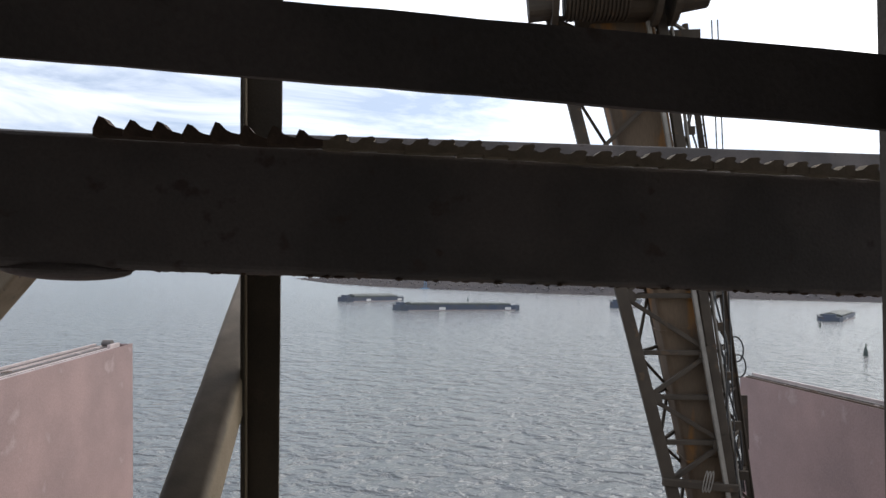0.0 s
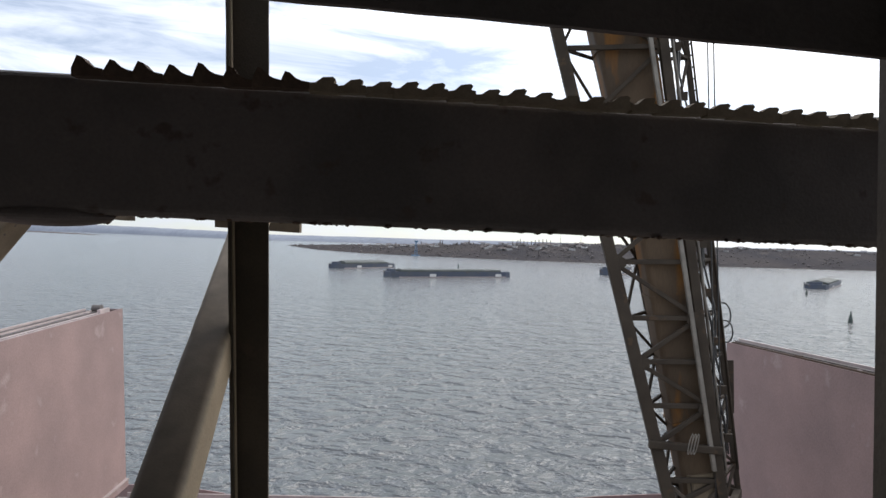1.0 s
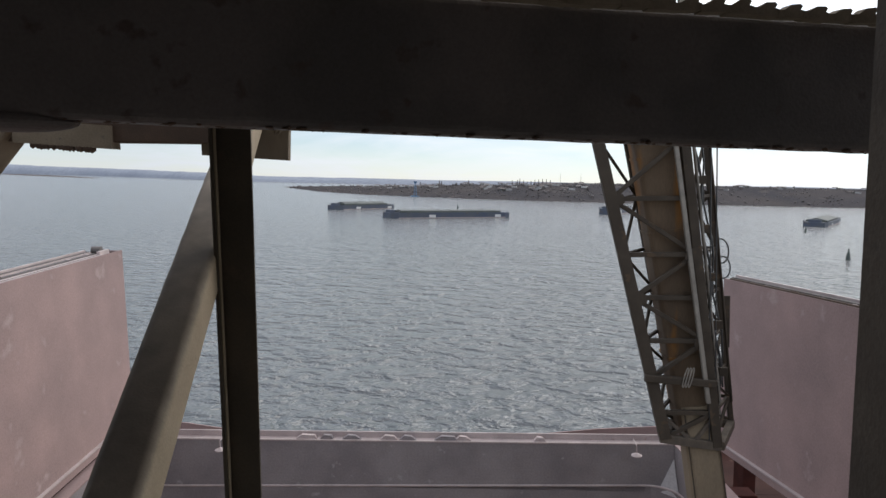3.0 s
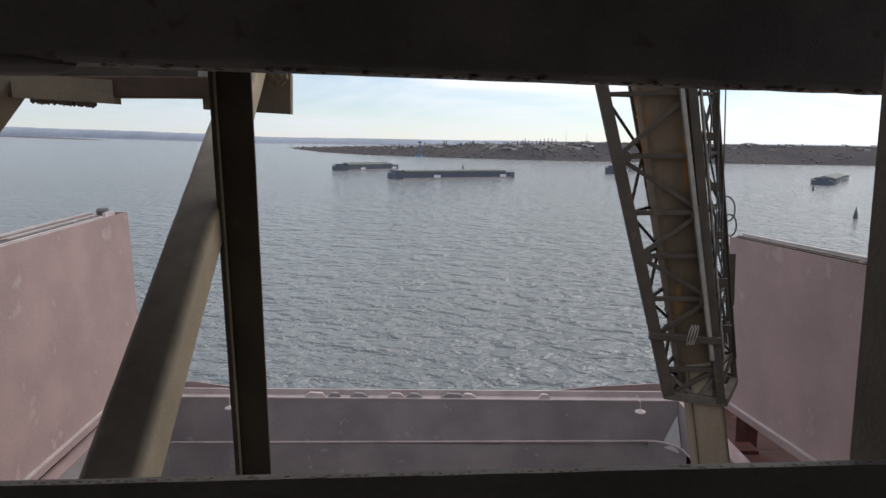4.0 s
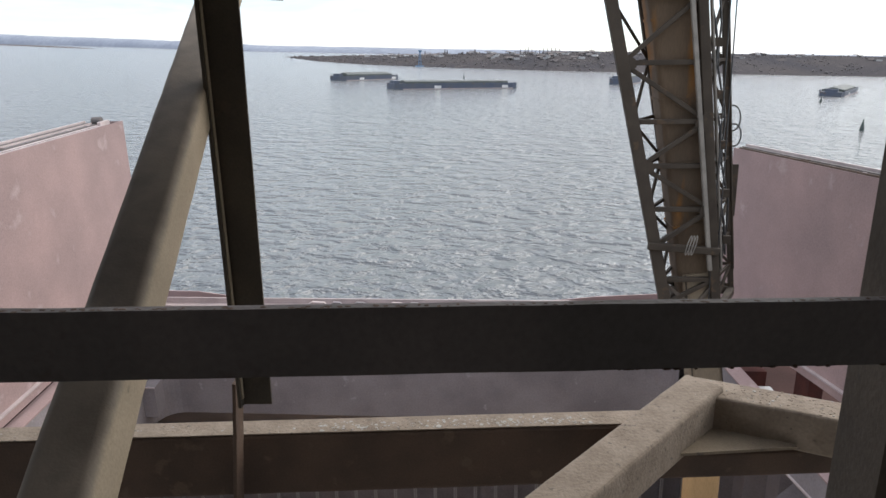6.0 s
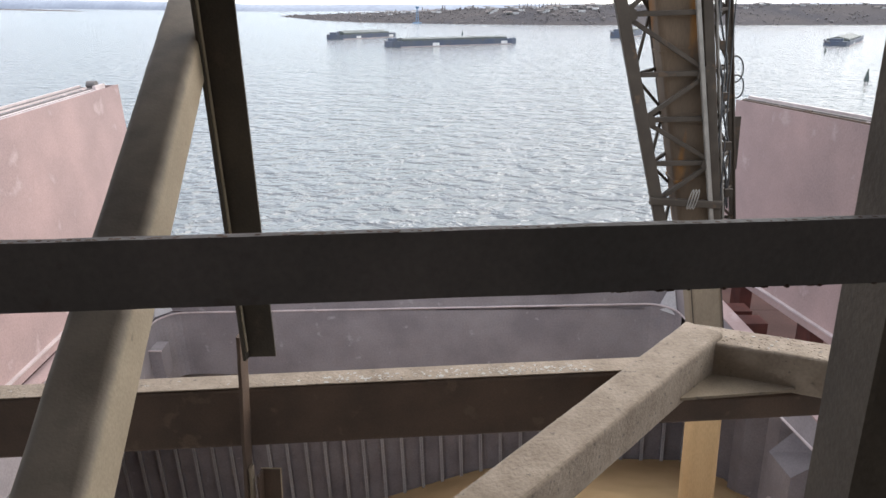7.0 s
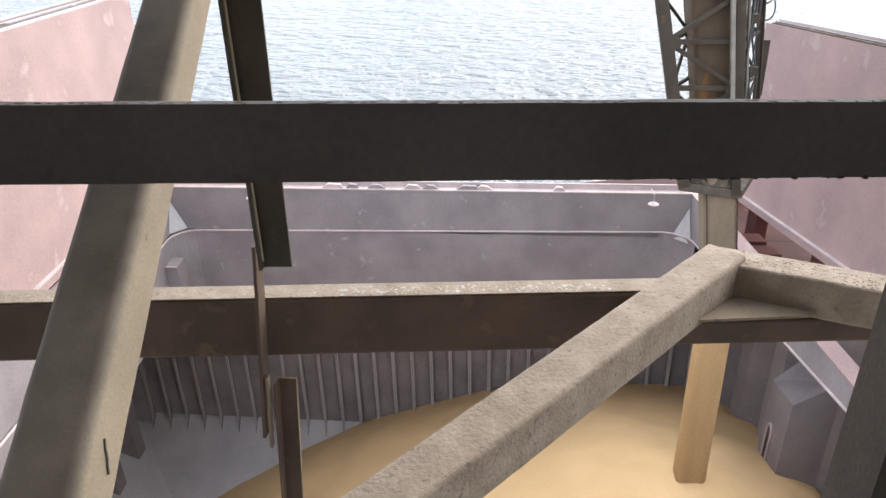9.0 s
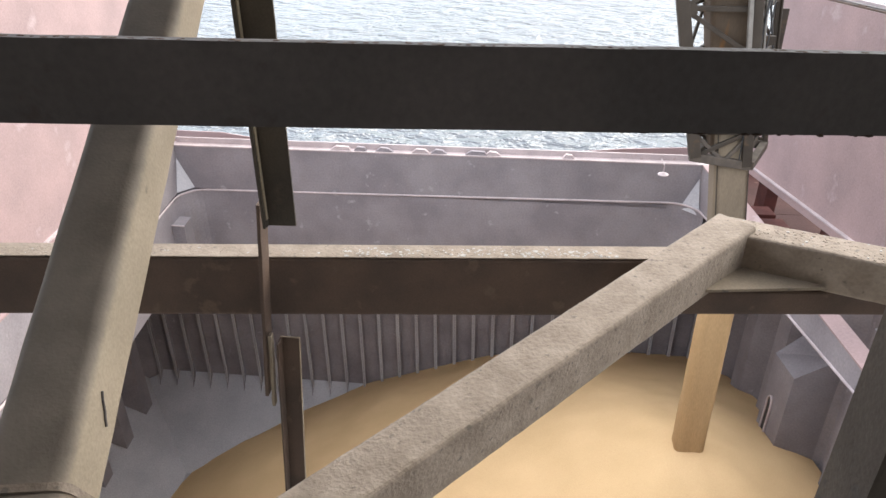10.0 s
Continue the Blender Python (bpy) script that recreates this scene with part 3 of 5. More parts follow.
# ---- the ship ----
def build_ship():
    ship = thing("cargo_ship", "bulk carrier with pink painted deck and one open grain hold", "ship", (0, 0, 0))
    X0, X1, Y0, Y1, TOP, RIM = -14.35, 7.35, 7.6, 26.0, 12.92, 11.0
    HX0, HX1 = -20.8, 11.3              # the hold's end bulkheads
    # outer hull and bottom
    for y, t in ((4.1, 0.25), (30.9, -0.25)):
        part("hull_side", sheared(box(bmesh.new(), (-64, min(y, y + t), -8), (52, max(y, y + t), 11.0))), HULL, ship)
    for x in (-64, 51.7):
        part("hull_end", sheared(box(bmesh.new(), (x, 4.1, -8), (x + 0.3, 30.9, 11.0))), HULL, ship)
    part("tank_top", sheared(box(bmesh.new(), (-63.7, 4.35, -7.6), (51.7, 30.65, -7.0))), HOLDLOW, ship)
    # deck, in four sheets round the hatch
    for lo, hi in (((-63.7, Y1 + 0.02, 10.75), (51.7, 30.64, 10.95)), ((-63.7, 4.36, 10.75), (51.7, Y0 - 0.02, 10.95)),
                   ((-63.7, Y0, 10.75), (X0 - 0.35, Y1, 10.95)), ((X1 + 0.35, 20.2, 10.75), (51.7, Y1, 10.95)), ((HX1 + 0.4, Y0, 10.75), (51.7, 20.2, 10.95))):
        part("deck", sheared(box(bmesh.new(), lo, hi)), DECK, ship)
    # hatch coaming
    for name, lo, hi in (("coaming_far", (X0, Y1, RIM), (X1, Y1 + 0.14, TOP)), ("coaming_near", (X0, Y0 - 0.14, RIM), (X1, Y0, TOP)),
                         ("coaming_end", (X0 - 0.14, Y0 - 0.14, RIM), (X0, Y1 + 0.14, TOP))):
        part("coaming", sheared(box(bmesh.new(), lo, hi)), HOLD, ship, "grey-mauve steel hatch coaming")
    part("coaming", sheared(slab(bmesh.new(), ((X1, Y1 + 0.14, RIM + 0.25), (X1, 24, RIM + 0.27), (X1, Y0, 12.75), (X1, Y0, TOP), (X1, Y1 + 0.14, TOP)), -0.14)), HOLD, ship, "grey-mauve steel hatch coaming")
    for lo, hi in (((X0 - 0.5, Y1 - 0.03, TOP), (X1 + 0.5, Y1 + 0.42, TOP + 0.05)), ((X0 - 0.5, Y0 - 0.42, TOP), (X1 + 0.5, Y0 + 0.03, TOP + 0.05)),
                   ((X0 - 0.5, Y0 + 0.03, TOP), (X0 + 0.03, Y1 - 0.03, TOP + 0.05)), ((X1 - 0.03, Y0 + 0.03, TOP), (X1 + 0.5, Y1 - 0.03, TOP + 0.05))):
        part("coaming_flange", sheared(box(bmesh.new(), lo, hi)), TRIM if hi[0] - lo[0] > 2 else PINK, ship, "pale pink coaming top flange")
    # rubber track and cleats on the far flange
    part("track_bar", sheared(box(bmesh.new(), (X0, Y1 + 0.3, TOP + 0.05), (X1, Y1 + 0.36, TOP + 0.28))), TRIM, ship)
    rng = random.Random(2)
    for x in (-7.6, -6.6, -5.7, -4.2, -3.4, -2.0, -1.2, 1.9):
        bm = bmesh.new()
        w = rng.uniform(0.5, 0.9)
        slab(bm, ((x, Y1 + 0.05, TOP + 0.05), (x + w, Y1 + 0.05, TOP + 0.05), (x + w * rng.uniform(0.6, 0.9), Y1 + 0.05, TOP + 0.20), (x + w * 0.3, Y1 + 0.05, TOP + 0.22)), -0.16)
        part("cleat", sheared(bm), TRIM if rng.random() < 0.5 else HOLD, ship)
    # coaming stays outside
    for i in range(9):
        x = X0 + 1 + i * 2.4
        slab_bm = slab(bmesh.new(), ((x, Y1 + 0.14, TOP), (x, Y1 + 0.42, TOP), (x, Y1 + 0.95, 10.95), (x, Y1 + 0.14, 10.95)), 0.03)
        part("stay", sheared(slab_bm), OXIDE, ship)
    for i in range(8):
        y = Y0 + 0.7 + i * 2.2
        if y > 20.5:
            part("stay", sheared(slab(bmesh.new(), ((X1 + 0.14, y, TOP), (X1 + 0.5, y, TOP), (X1 + 1.2, y, 10.95), (X1 + 0.14, y, 10.95)), 0.04)), OXIDE, ship)
        part("stay", sheared(slab(bmesh.new(), ((X0 - 0.14, y, TOP), (X0 - 0.5, y, TOP), (X0 - 1.2, y, 10.95), (X0 - 0.14, y, 10.95)), 0.04)), OXIDE, ship)
    # pale corner plates that close the coaming corners on the slant
    for x, s in ((X0, 1), (X1, -1)):
        part("corner_plate", sheared(slab(bmesh.new(), ((x + 0.02 * s, Y1 - 0.05, TOP - 0.55), (x + 0.60 * s, Y1 - 0.05, RIM + 0.05), (x + 0.02 * s, Y1 - 0.7, RIM + 0.05)), 0.03)), HOLDLOW, ship)
    # rounded hatch rim: half-round bar along the deck opening
    rim = []
    rr = 1.1
    for cx, cy, a0 in ((X1 - rr, Y1 - rr, 0), (X0 + rr, Y1 - rr, 90), (X0 + rr, Y0 + rr, 180), (X1 - rr, Y0 + rr, 270)):
        for k in range(9):
            a = radians(a0 + 90 * k / 8)
            px, py = cx + rr * math.cos(a), cy + rr * math.sin(a)
            rise = 0.0165 * (px + 12) + (0.09 * (24 - py) if px > 6 and py < 24 else 0)      # the deck opening climbs towards the ladder end
            rim.append(Vector(shear((px, py, RIM - 0.05 + rise))))
    bm = bmesh.new()
    tube(bm, rim, 0.045, True)
    part("rim_bar", bm, TRIM, ship, "pale half-round bar along the hatch rim")
    # deck plate between the rounded rim and the square coaming
    outer = [Vector(shear(p)) for p in ((X1, Y1, RIM), (X0, Y1, RIM), (X0, Y0, RIM), (X1, Y0, RIM))]
    for q in range(4):
        bm = bmesh.new()
        arc = rim[q * 9:q * 9 + 9]
        o = bm.verts.new(outer[q])
        vs = [bm.verts.new(p) for p in arc]
        for a, c in zip(vs, vs[1:]):
            bm.faces.new((o, a, c))
        part("corner_deck", bm, HOLD, ship)
    # girder below the rim, following the rounded corners
    bm = bmesh.new()
    lo = [bm.verts.new((p.x, p.y, 7.9)) for p in rim]
    hi = [bm.verts.new(p) for p in rim]
    for i in range(len(rim)):
        j = (i + 1) % len(rim)
        if rim[i].x > 6 and min(rim[i].y, rim[j].y) < 24.4:
            continue                      # open at the ladder end
        bm.faces.new((lo[i], lo[j], hi[j], hi[i]))
    part("hatch_girder", bm, HOLD, ship)
    # topside tanks, side shell with frames, hopper tanks
    for s, ya, yb in ((1, Y1, 30.6), (-1, Y0, 4.4)):
        part("topside_tank", sheared(slab(bmesh.new(), ((HX0, ya, 7.9), (HX1, ya, 7.9), (HX1, yb, 3.6), (HX0, yb, 3.6)), 0.05)), HOLD, ship)
        part("hopper_plate", sheared(slab(bmesh.new(), ((HX0, yb, -3.4), (HX1, yb, -3.4), (HX1, yb - s * 4.5, -7), (HX0, yb - s * 4.5, -7)), 0.05)), HOLDLOW, ship)
        part("shell_lining", sheared(box(bmesh.new(), (HX0, min(yb, yb + s * 0.05), -7), (HX1, max(yb, yb + s * 0.05), 10.7))), HOLD, ship)
        for i in range(30):
            x = HX0 + 0.68 + i * 1.04
            bm = bmesh.new()
            d = -s * 0.36
            pts = [(x, yb, 4.2), (x, yb + d, 3.6), (x, yb + d, -2.6), (x, yb + d * 1.5, -3.6), (x, yb + d * 3.4, -5.0), (x, yb, -3.6)]
            slab(bm, pts, 0.03)
            frame_web = part("side_frame", sheared(bm), HOLD, ship)
            bm = bmesh.new()
            slab(bm, [(x - 0.07, yb + d, 3.7), (x + 0.10, yb + d, 3.7), (x + 0.10, yb + d, -2.7), (x - 0.07, yb + d, -2.7)], 0.02)
            slab(bm, [(x - 0.07, yb + d, -2.7), (x + 0.10, yb + d, -2.7), (x + 0.06, yb + d * 1.5, -3.6), (x - 0.03, yb + d * 1.5, -3.6)], 0.02)
            part("face_bar", sheared(bm), HOLDLOW, frame_web, "pale face bar")
    # corrugated end bulkheads standing on sloping stools
    for x, s, deep, first, low in ((HX0, 1, 1.1, 3.9, -4.4), (HX1, -1, 0.7, 4.4, -2.2)):
        bm = bmesh.new()
        prof, y = [], first
        while y < 30.4:
            prof += [(0.6, y), (0.6, y + 0.9), (0.6 - deep, y + 1.35), (0.6 - deep, y + 2.2)]
            y += 2.65
        prof = [(u, min(30.6, yy)) for u, yy in prof]
        a = [bm.verts.new((x + s * u, yy, low - (u - 0.6))) for u, yy in prof]
        c = [bm.verts.new((x + s * u, yy, 10.7 if s > 0 else 10.74)) for u, yy in prof]
        for i in range(len(prof) - 1):
            bm.faces.new((a[i], a[i + 1], c[i + 1], c[i]))
        part("bulkhead", sheared(bm), HOLD, ship, "corrugated steel bulkhead")
        if s > 0:
            part("upper_stool", sheared(slab(bmesh.new(), ((x + s * 0.6, 4.4, 7.6), (x + s * 0.6, 30.6, 7.6), (x + s * 2.6, 30.6, 10.7), (x + s * 2.6, 4.4, 10.7)), 0.05)), HOLD, ship)
        drop = low + 7 + deep
        part("lower_stool", sheared(slab(bmesh.new(), ((x + s * (0.5 - deep), 4.4, low + deep), (x + s * (0.5 - deep), 30.6, low + deep), (x + s * (0.5 - deep + drop), 30.6, -7), (x + s * (0.5 - deep + drop), 4.4, -7)), 0.05)), HOLDLOW, ship)
    # hold ladder trunk against the right-hand bulkhead
    foot = [(10.2, 20.0), (11.7, 20.0), (11.7, 21.9), (10.2, 21.9)]
    bm = bmesh.new()
    a = [bm.verts.new((x, y, -7)) for x, y in foot]
    c = [bm.verts.new((x, y, z)) for (x, y), z in zip(foot, (7.45, 8.5, 8.8, 7.12))]
    for i in range(4):
        bm.faces.new((a[i], a[(i + 1) % 4], c[(i + 1) % 4], c[i]))
    bm.faces.new((c[0], c[1], c[3]))
    bm.faces.new((c[1], c[2], c[3]))
    part("ladder_trunk", bm, HOLD, ship, "grey steel ladder trunk with a sloped cap")
    bm = bmesh.new()
    arch = [(21.0, 3.0), (21.0, 5.3), (21.06, 5.52), (21.18, 5.62), (21.32, 5.5), (21.4, 5.3), (21.4, 3.0)]
    tube(bm, [(10.16, *p) for p in arch], 0.05, True)
    part("slot_frame", bm, TRIM, ship, "arched slot frame")
    # a black plate paints the dark inside of the slot
    part("slot", slab(bmesh.new(), [(10.185, *p) for p in arch], 0.01), CABLE, ship)
    # white ventilator housings and red winch beds on the deck behind the coaming end
    for y0, y1, m, h in ((20.3, 21.5, WHITE, 1.1), (21.8, 22.5, OXIDE, 1.5), (23.0, 23.7, OXIDE, 1.4)):
        part("deck_housing", sheared(box(bmesh.new(), (X1 + 0.75, y0, 10.95), (X1 + 1.75, y1, 10.95 + h))), m, ship, "white deck housing" if m is WHITE else "red oxide deck housing")
    # ledge under the opening's rounded corner; a pale bar stands for its lit edge
    part("ledge", sheared(box(bmesh.new(), (-14.9, 24.2, 8.7), (-13.82, 25.1, 10.03))), HOLD, ship, "dark recess box under the corner")
    lip = [(-14.9, 22.4), (-14.55, 24.0), (-14.42, 24.19), (-13.80, 24.19)]
    part("ledge_lip", tube(bmesh.new(), [shear((x, y, 10.05)) for x, y in lip], 0.035), TRIM, ship, "pale bar standing for the lit edge")
    # side rail and bulwark on the far deck edge
    for z in (11.2, 11.5):
        beam("rail_bar", shear((-12.2, 30.5, z)), shear((4.0, 30.5, z)), circle(0.03, 8), TRIM, ship)
    for i in range(12):
        x = -12.2 + i * 1.47
        beam("rail_post", shear((x, 30.5, 10.95)), shear((x, 30.5, 11.5)), circle(0.03, 8), TRIM, ship)
    for pts in (((-30, 30.5, 10.95), (-11.0, 30.5, 10.95), (-11.6, 30.5, 11.6), (-13.8, 30.5, 11.9), (-30, 30.5, 12.1)), ((2.6, 30.5, 10.95), (30, 30.5, 10.95), (30, 30.5, 12.1), (8.0, 30.5, 11.95), (5.4, 30.5, 11.8), (2.6, 30.5, 11.5))):
        part("bulwark", sheared(slab(bmesh.new(), pts, 0.05)), PINK, ship, "faded pink steel bulwark plate")
    return ship


build_ship()


def build_cover(x, s, z_low, z_top, y_far, label):
    """One folded steel hatch cover standing on its end; s is the side its pink face looks to."""
    ob = thing("hatch_cover", label, "hatch cover", (0, 0, 0), "folded hatch covers")
    y_near, t = y_far - 18.0, 0.75
    bm = bmesh.new()
    box(bm, (min(x, x - s * 0.03), y_near, z_low), (max(x, x - s * 0.03), y_far, z_top))
    part("panel", sheared(bm), PINK, ob)
    bm = bmesh.new()
    box(bm, (min(x - s * 0.9, x - s * 0.93), y_near, z_low + 0.2), (max(x - s * 0.9, x - s * 0.93), y_far - 0.3, z_top - 0.1))
    part("back_panel", sheared(bm), PINK, ob)
    for y in (y_near, y_far - 0.03):
        part("end_plate", sheared(box(bmesh.new(), (min(x - s * 0.03, x - s * t), y, z_low), (max(x - s * 0.03, x - s * t), y + 0.03, z_top - 0.02))), PINK, ob)
    for k in range(12):
        y = y_near + 0.8 + k * (y_far - y_near - 1.6) / 11
        part("stiffener", sheared(slab(bmesh.new(), ((x - s * 0.03, y, z_top - 0.12), (x - s * t, y, z_top - 0.12), (x - s * t, y, z_low + 0.1), (x - s * 0.03, y, z_low + 0.1)), 0.02)), PINK, ob)
    # rails along the upper edge, one behind another; DARK ones paint the shaded gaps
    rng = random.Random(int(abs(x) * 10))
    wide = s > 0
    rails = ((0.05, -0.08, 0.02, 0.07, TRIM), (0.13, -0.10, 0.02, 0.05, BROWN), (0.19, -0.10, 0.02, 0.16, TRIM), (0.36, -0.12, 0.06, 0.14, DARK), (0.56, -0.08, 0.10, 0.05, TRIM), (0.68, -0.08, 0.11, 0.10, DARK), (0.80, -0.08, 0.17, 0.08, TRIM)) if wide else \
            ((0.04, -0.08, 0.05, 0.06, BROWN), (0.13, -0.10, 0.09, 0.10, DARK), (0.27, -0.08, 0.17, 0.07, TRIM))
    for dx, z0, z1, w, m in rails:
        xa = x - s * dx
        part("edge_rail", sheared(box(bmesh.new(), (min(xa, xa - s * w), y_near + 0.2, z_top + z0), (max(xa, xa - s * w), y_far - (1.5 if wide else 0.4), z_top + z1))), m, ob, "pale sealing rail along the cover edge" if m is TRIM else "")
    if wide:
        bm = bmesh.new()
        sweep(bm, (x - s * 0.30, y_far - 1.2, z_top + 0.12), (x - s * 0.66, y_far - 1.2, z_top + 0.12), circle(0.17, 14))
        part("roller", sheared(bm), DARK, ob, "dark greasy guide roller")
        part("roller_bracket", sheared(box(bmesh.new(), (x - 0.25, y_far - 1.7, z_top - 0.02), (x - 0.12, y_far - 0.9, z_top + 0.14))), TRIM, ob)
        part("edge_rail", sheared(box(bmesh.new(), (x - 0.62, y_far - 0.9, z_top - 0.06), (x - 0.50, y_far - 0.1, z_top + 0.05))), DARK, ob)
    for k in range(11):
        y = y_far - 2.2 - k * 1.45 + rng.uniform(-.4, .4)
        w = rng.uniform(0.10, 0.45)
        d0, d1 = (0.40, 0.70) if wide else (0.08, 0.34)
        part("cleat", sheared(box(bmesh.new(), (min(x - s * d0, x - s * d1), y, z_top - 0.02), (max(x - s * d0, x - s * d1), y + w, z_top + rng.uniform(0.03, 0.08)))), rng.choice((BROWN, TRIM, DARK)), ob)
    # wheel brackets that carry it on the coaming
    for k in range(4):
        y = y_near + 1.5 + k * (y_far - y_near - 3) / 3
        bm = bmesh.new()
        box(bm, (min(x - s * 0.15, x - s * 0.6), y - 0.4, 10.95), (max(x - s * 0.15, x - s * 0.6), y + 0.4, z_low + 0.05))
        part("foot", sheared(bm), OXIDE, ob, "red oxide hinge foot")
    part("lower_rail", sheared(box(bmesh.new(), (min(x, x + s * 0.10), y_near, z_low - 0.16), (max(x, x + s * 0.10), y_far, z_low + 0.10))), PINK, ob)
    part("lower_lip", sheared(box(bmesh.new(), (min(x, x + s * 0.13), y_near, z_low + 0.10), (max(x, x + s * 0.13), y_far, z_low + 0.15))), TRIM, ob)
    if s < 0:                            # this one stands a little out of true, its near end higher
        for child in ob.children:
            for v in child.data.vertices:
                f = max(0.0, min(1.0, (v.co.z - z_low) / (z_top - z_low)))
                v.co.z += (y_far - v.co.y) * (0.11 - 0.045 * f) * (0 if v.co.z < z_low - 0.2 else 1)


build_cover(-14.75, 1, 13.35, 20.53, 27.1, "faded pink steel hatch cover folded upright at the hatch end")
build_cover(9.42, -1, 12.6, 19.30, 27.0, "dusty pink steel hatch cover folded upright beside the loading spout")


def build_lamp(x):
    ob = thing("hold_lamp", "dull pale dish lamp hung from the hatch coaming", "lamp", shear((x, 25.35, 12.72)), "hold lamps")
    bm = bmesh.new()
    sweep(bm, (0, 0, 0.05), (0, 0, 0.13), circle(0.20, 16), profile2=circle(0.05, 16))
    sweep(bm, (0, 0, 0.02), (0, 0, 0.05), circle(0.205, 16))
    part("shade", bm, TRIM, ob)
    bm = bmesh.new()
    sweep(bm, (0, 0, 0.12), (0, 0, 0.42), circle(0.02, 8))
    sweep(bm, (0, 0, 0.42), (0, 0.70, 0.40), circle(0.02, 8))
    part("bracket", bm, TRIM, ob)


build_lamp(-10.5)
build_lamp(5.7)


# ---- grain ----
def build_grain():
    bm = bmesh.new()
    nx, ny = 130, 110
    cx, cy, peak = 6.5, 18.0, 6.0
    vs = []
    for i in range(nx + 1):
        row = []
        for j in range(ny + 1):
            x, y = -20.7 + 31.9 * i / nx, 4.45 + 26.1 * j / ny
            xs = x + 0.09 * (26 - y)
            r = math.hypot(xs - cx, y - cy)
            z = peak - 0.487 * math.sqrt(r * r + 0.6) + 0.36
            z -= 0.0065 * max(0.0, r - 12) ** 2
            z += 0.14 * noise.noise(Vector((xs * 0.35, y * 0.35, 0))) + 0.04 * noise.noise(Vector((xs * 1.4, y * 1.4, 3)))
            ang = math.atan2(y - cy, xs - cx)
            z += 0.07 * math.sin(ang * 7 + 2 * noise.noise(Vector((xs * .2, y * .2, 9)))) * min(1, r / 3)
            row.append(bm.verts.new((xs, y, max(z, -7.3))))
        vs.append(row)
    for i in range(nx):
        for j in range(ny):
            bm.faces.new((vs[i][j], vs[i + 1][j], vs[i + 1][j + 1], vs[i][j + 1]))
    tagged(new("grain_heap", finish("grain_heap", bm, GRAIN, True)), "golden heap of loose maize grain filling the hold", "grain", kind="stuff")
    bm = bmesh.new()
    n = 20      # points round the stream
    rings = []
    for k in range(26):
        f = k / 25
        z = 12.6 - (12.6 - 5.5) * f
        x = 6.35 + 0.07 * f
        rr = 0.46 + 0.03 * f
        rings.append([bm.verts.new((x + rr * u * (1 + 0.03 * noise.noise(Vector((u * 2, z * 0.9, 0)))), 18 + rr * v, z)) for u, v in rounded(2.0, 1.7, 0.45, 4)])
    for a, c in zip(rings, rings[1:]):
        for i in range(n):
            bm.faces.new((a[i], a[(i + 1) % n], c[(i + 1) % n], c[i]))
    tagged(new("grain_stream", finish("grain_stream", bm, STREAM, True)), "golden stream of grain pouring from the spout", "grain", kind="stuff")


build_grain()


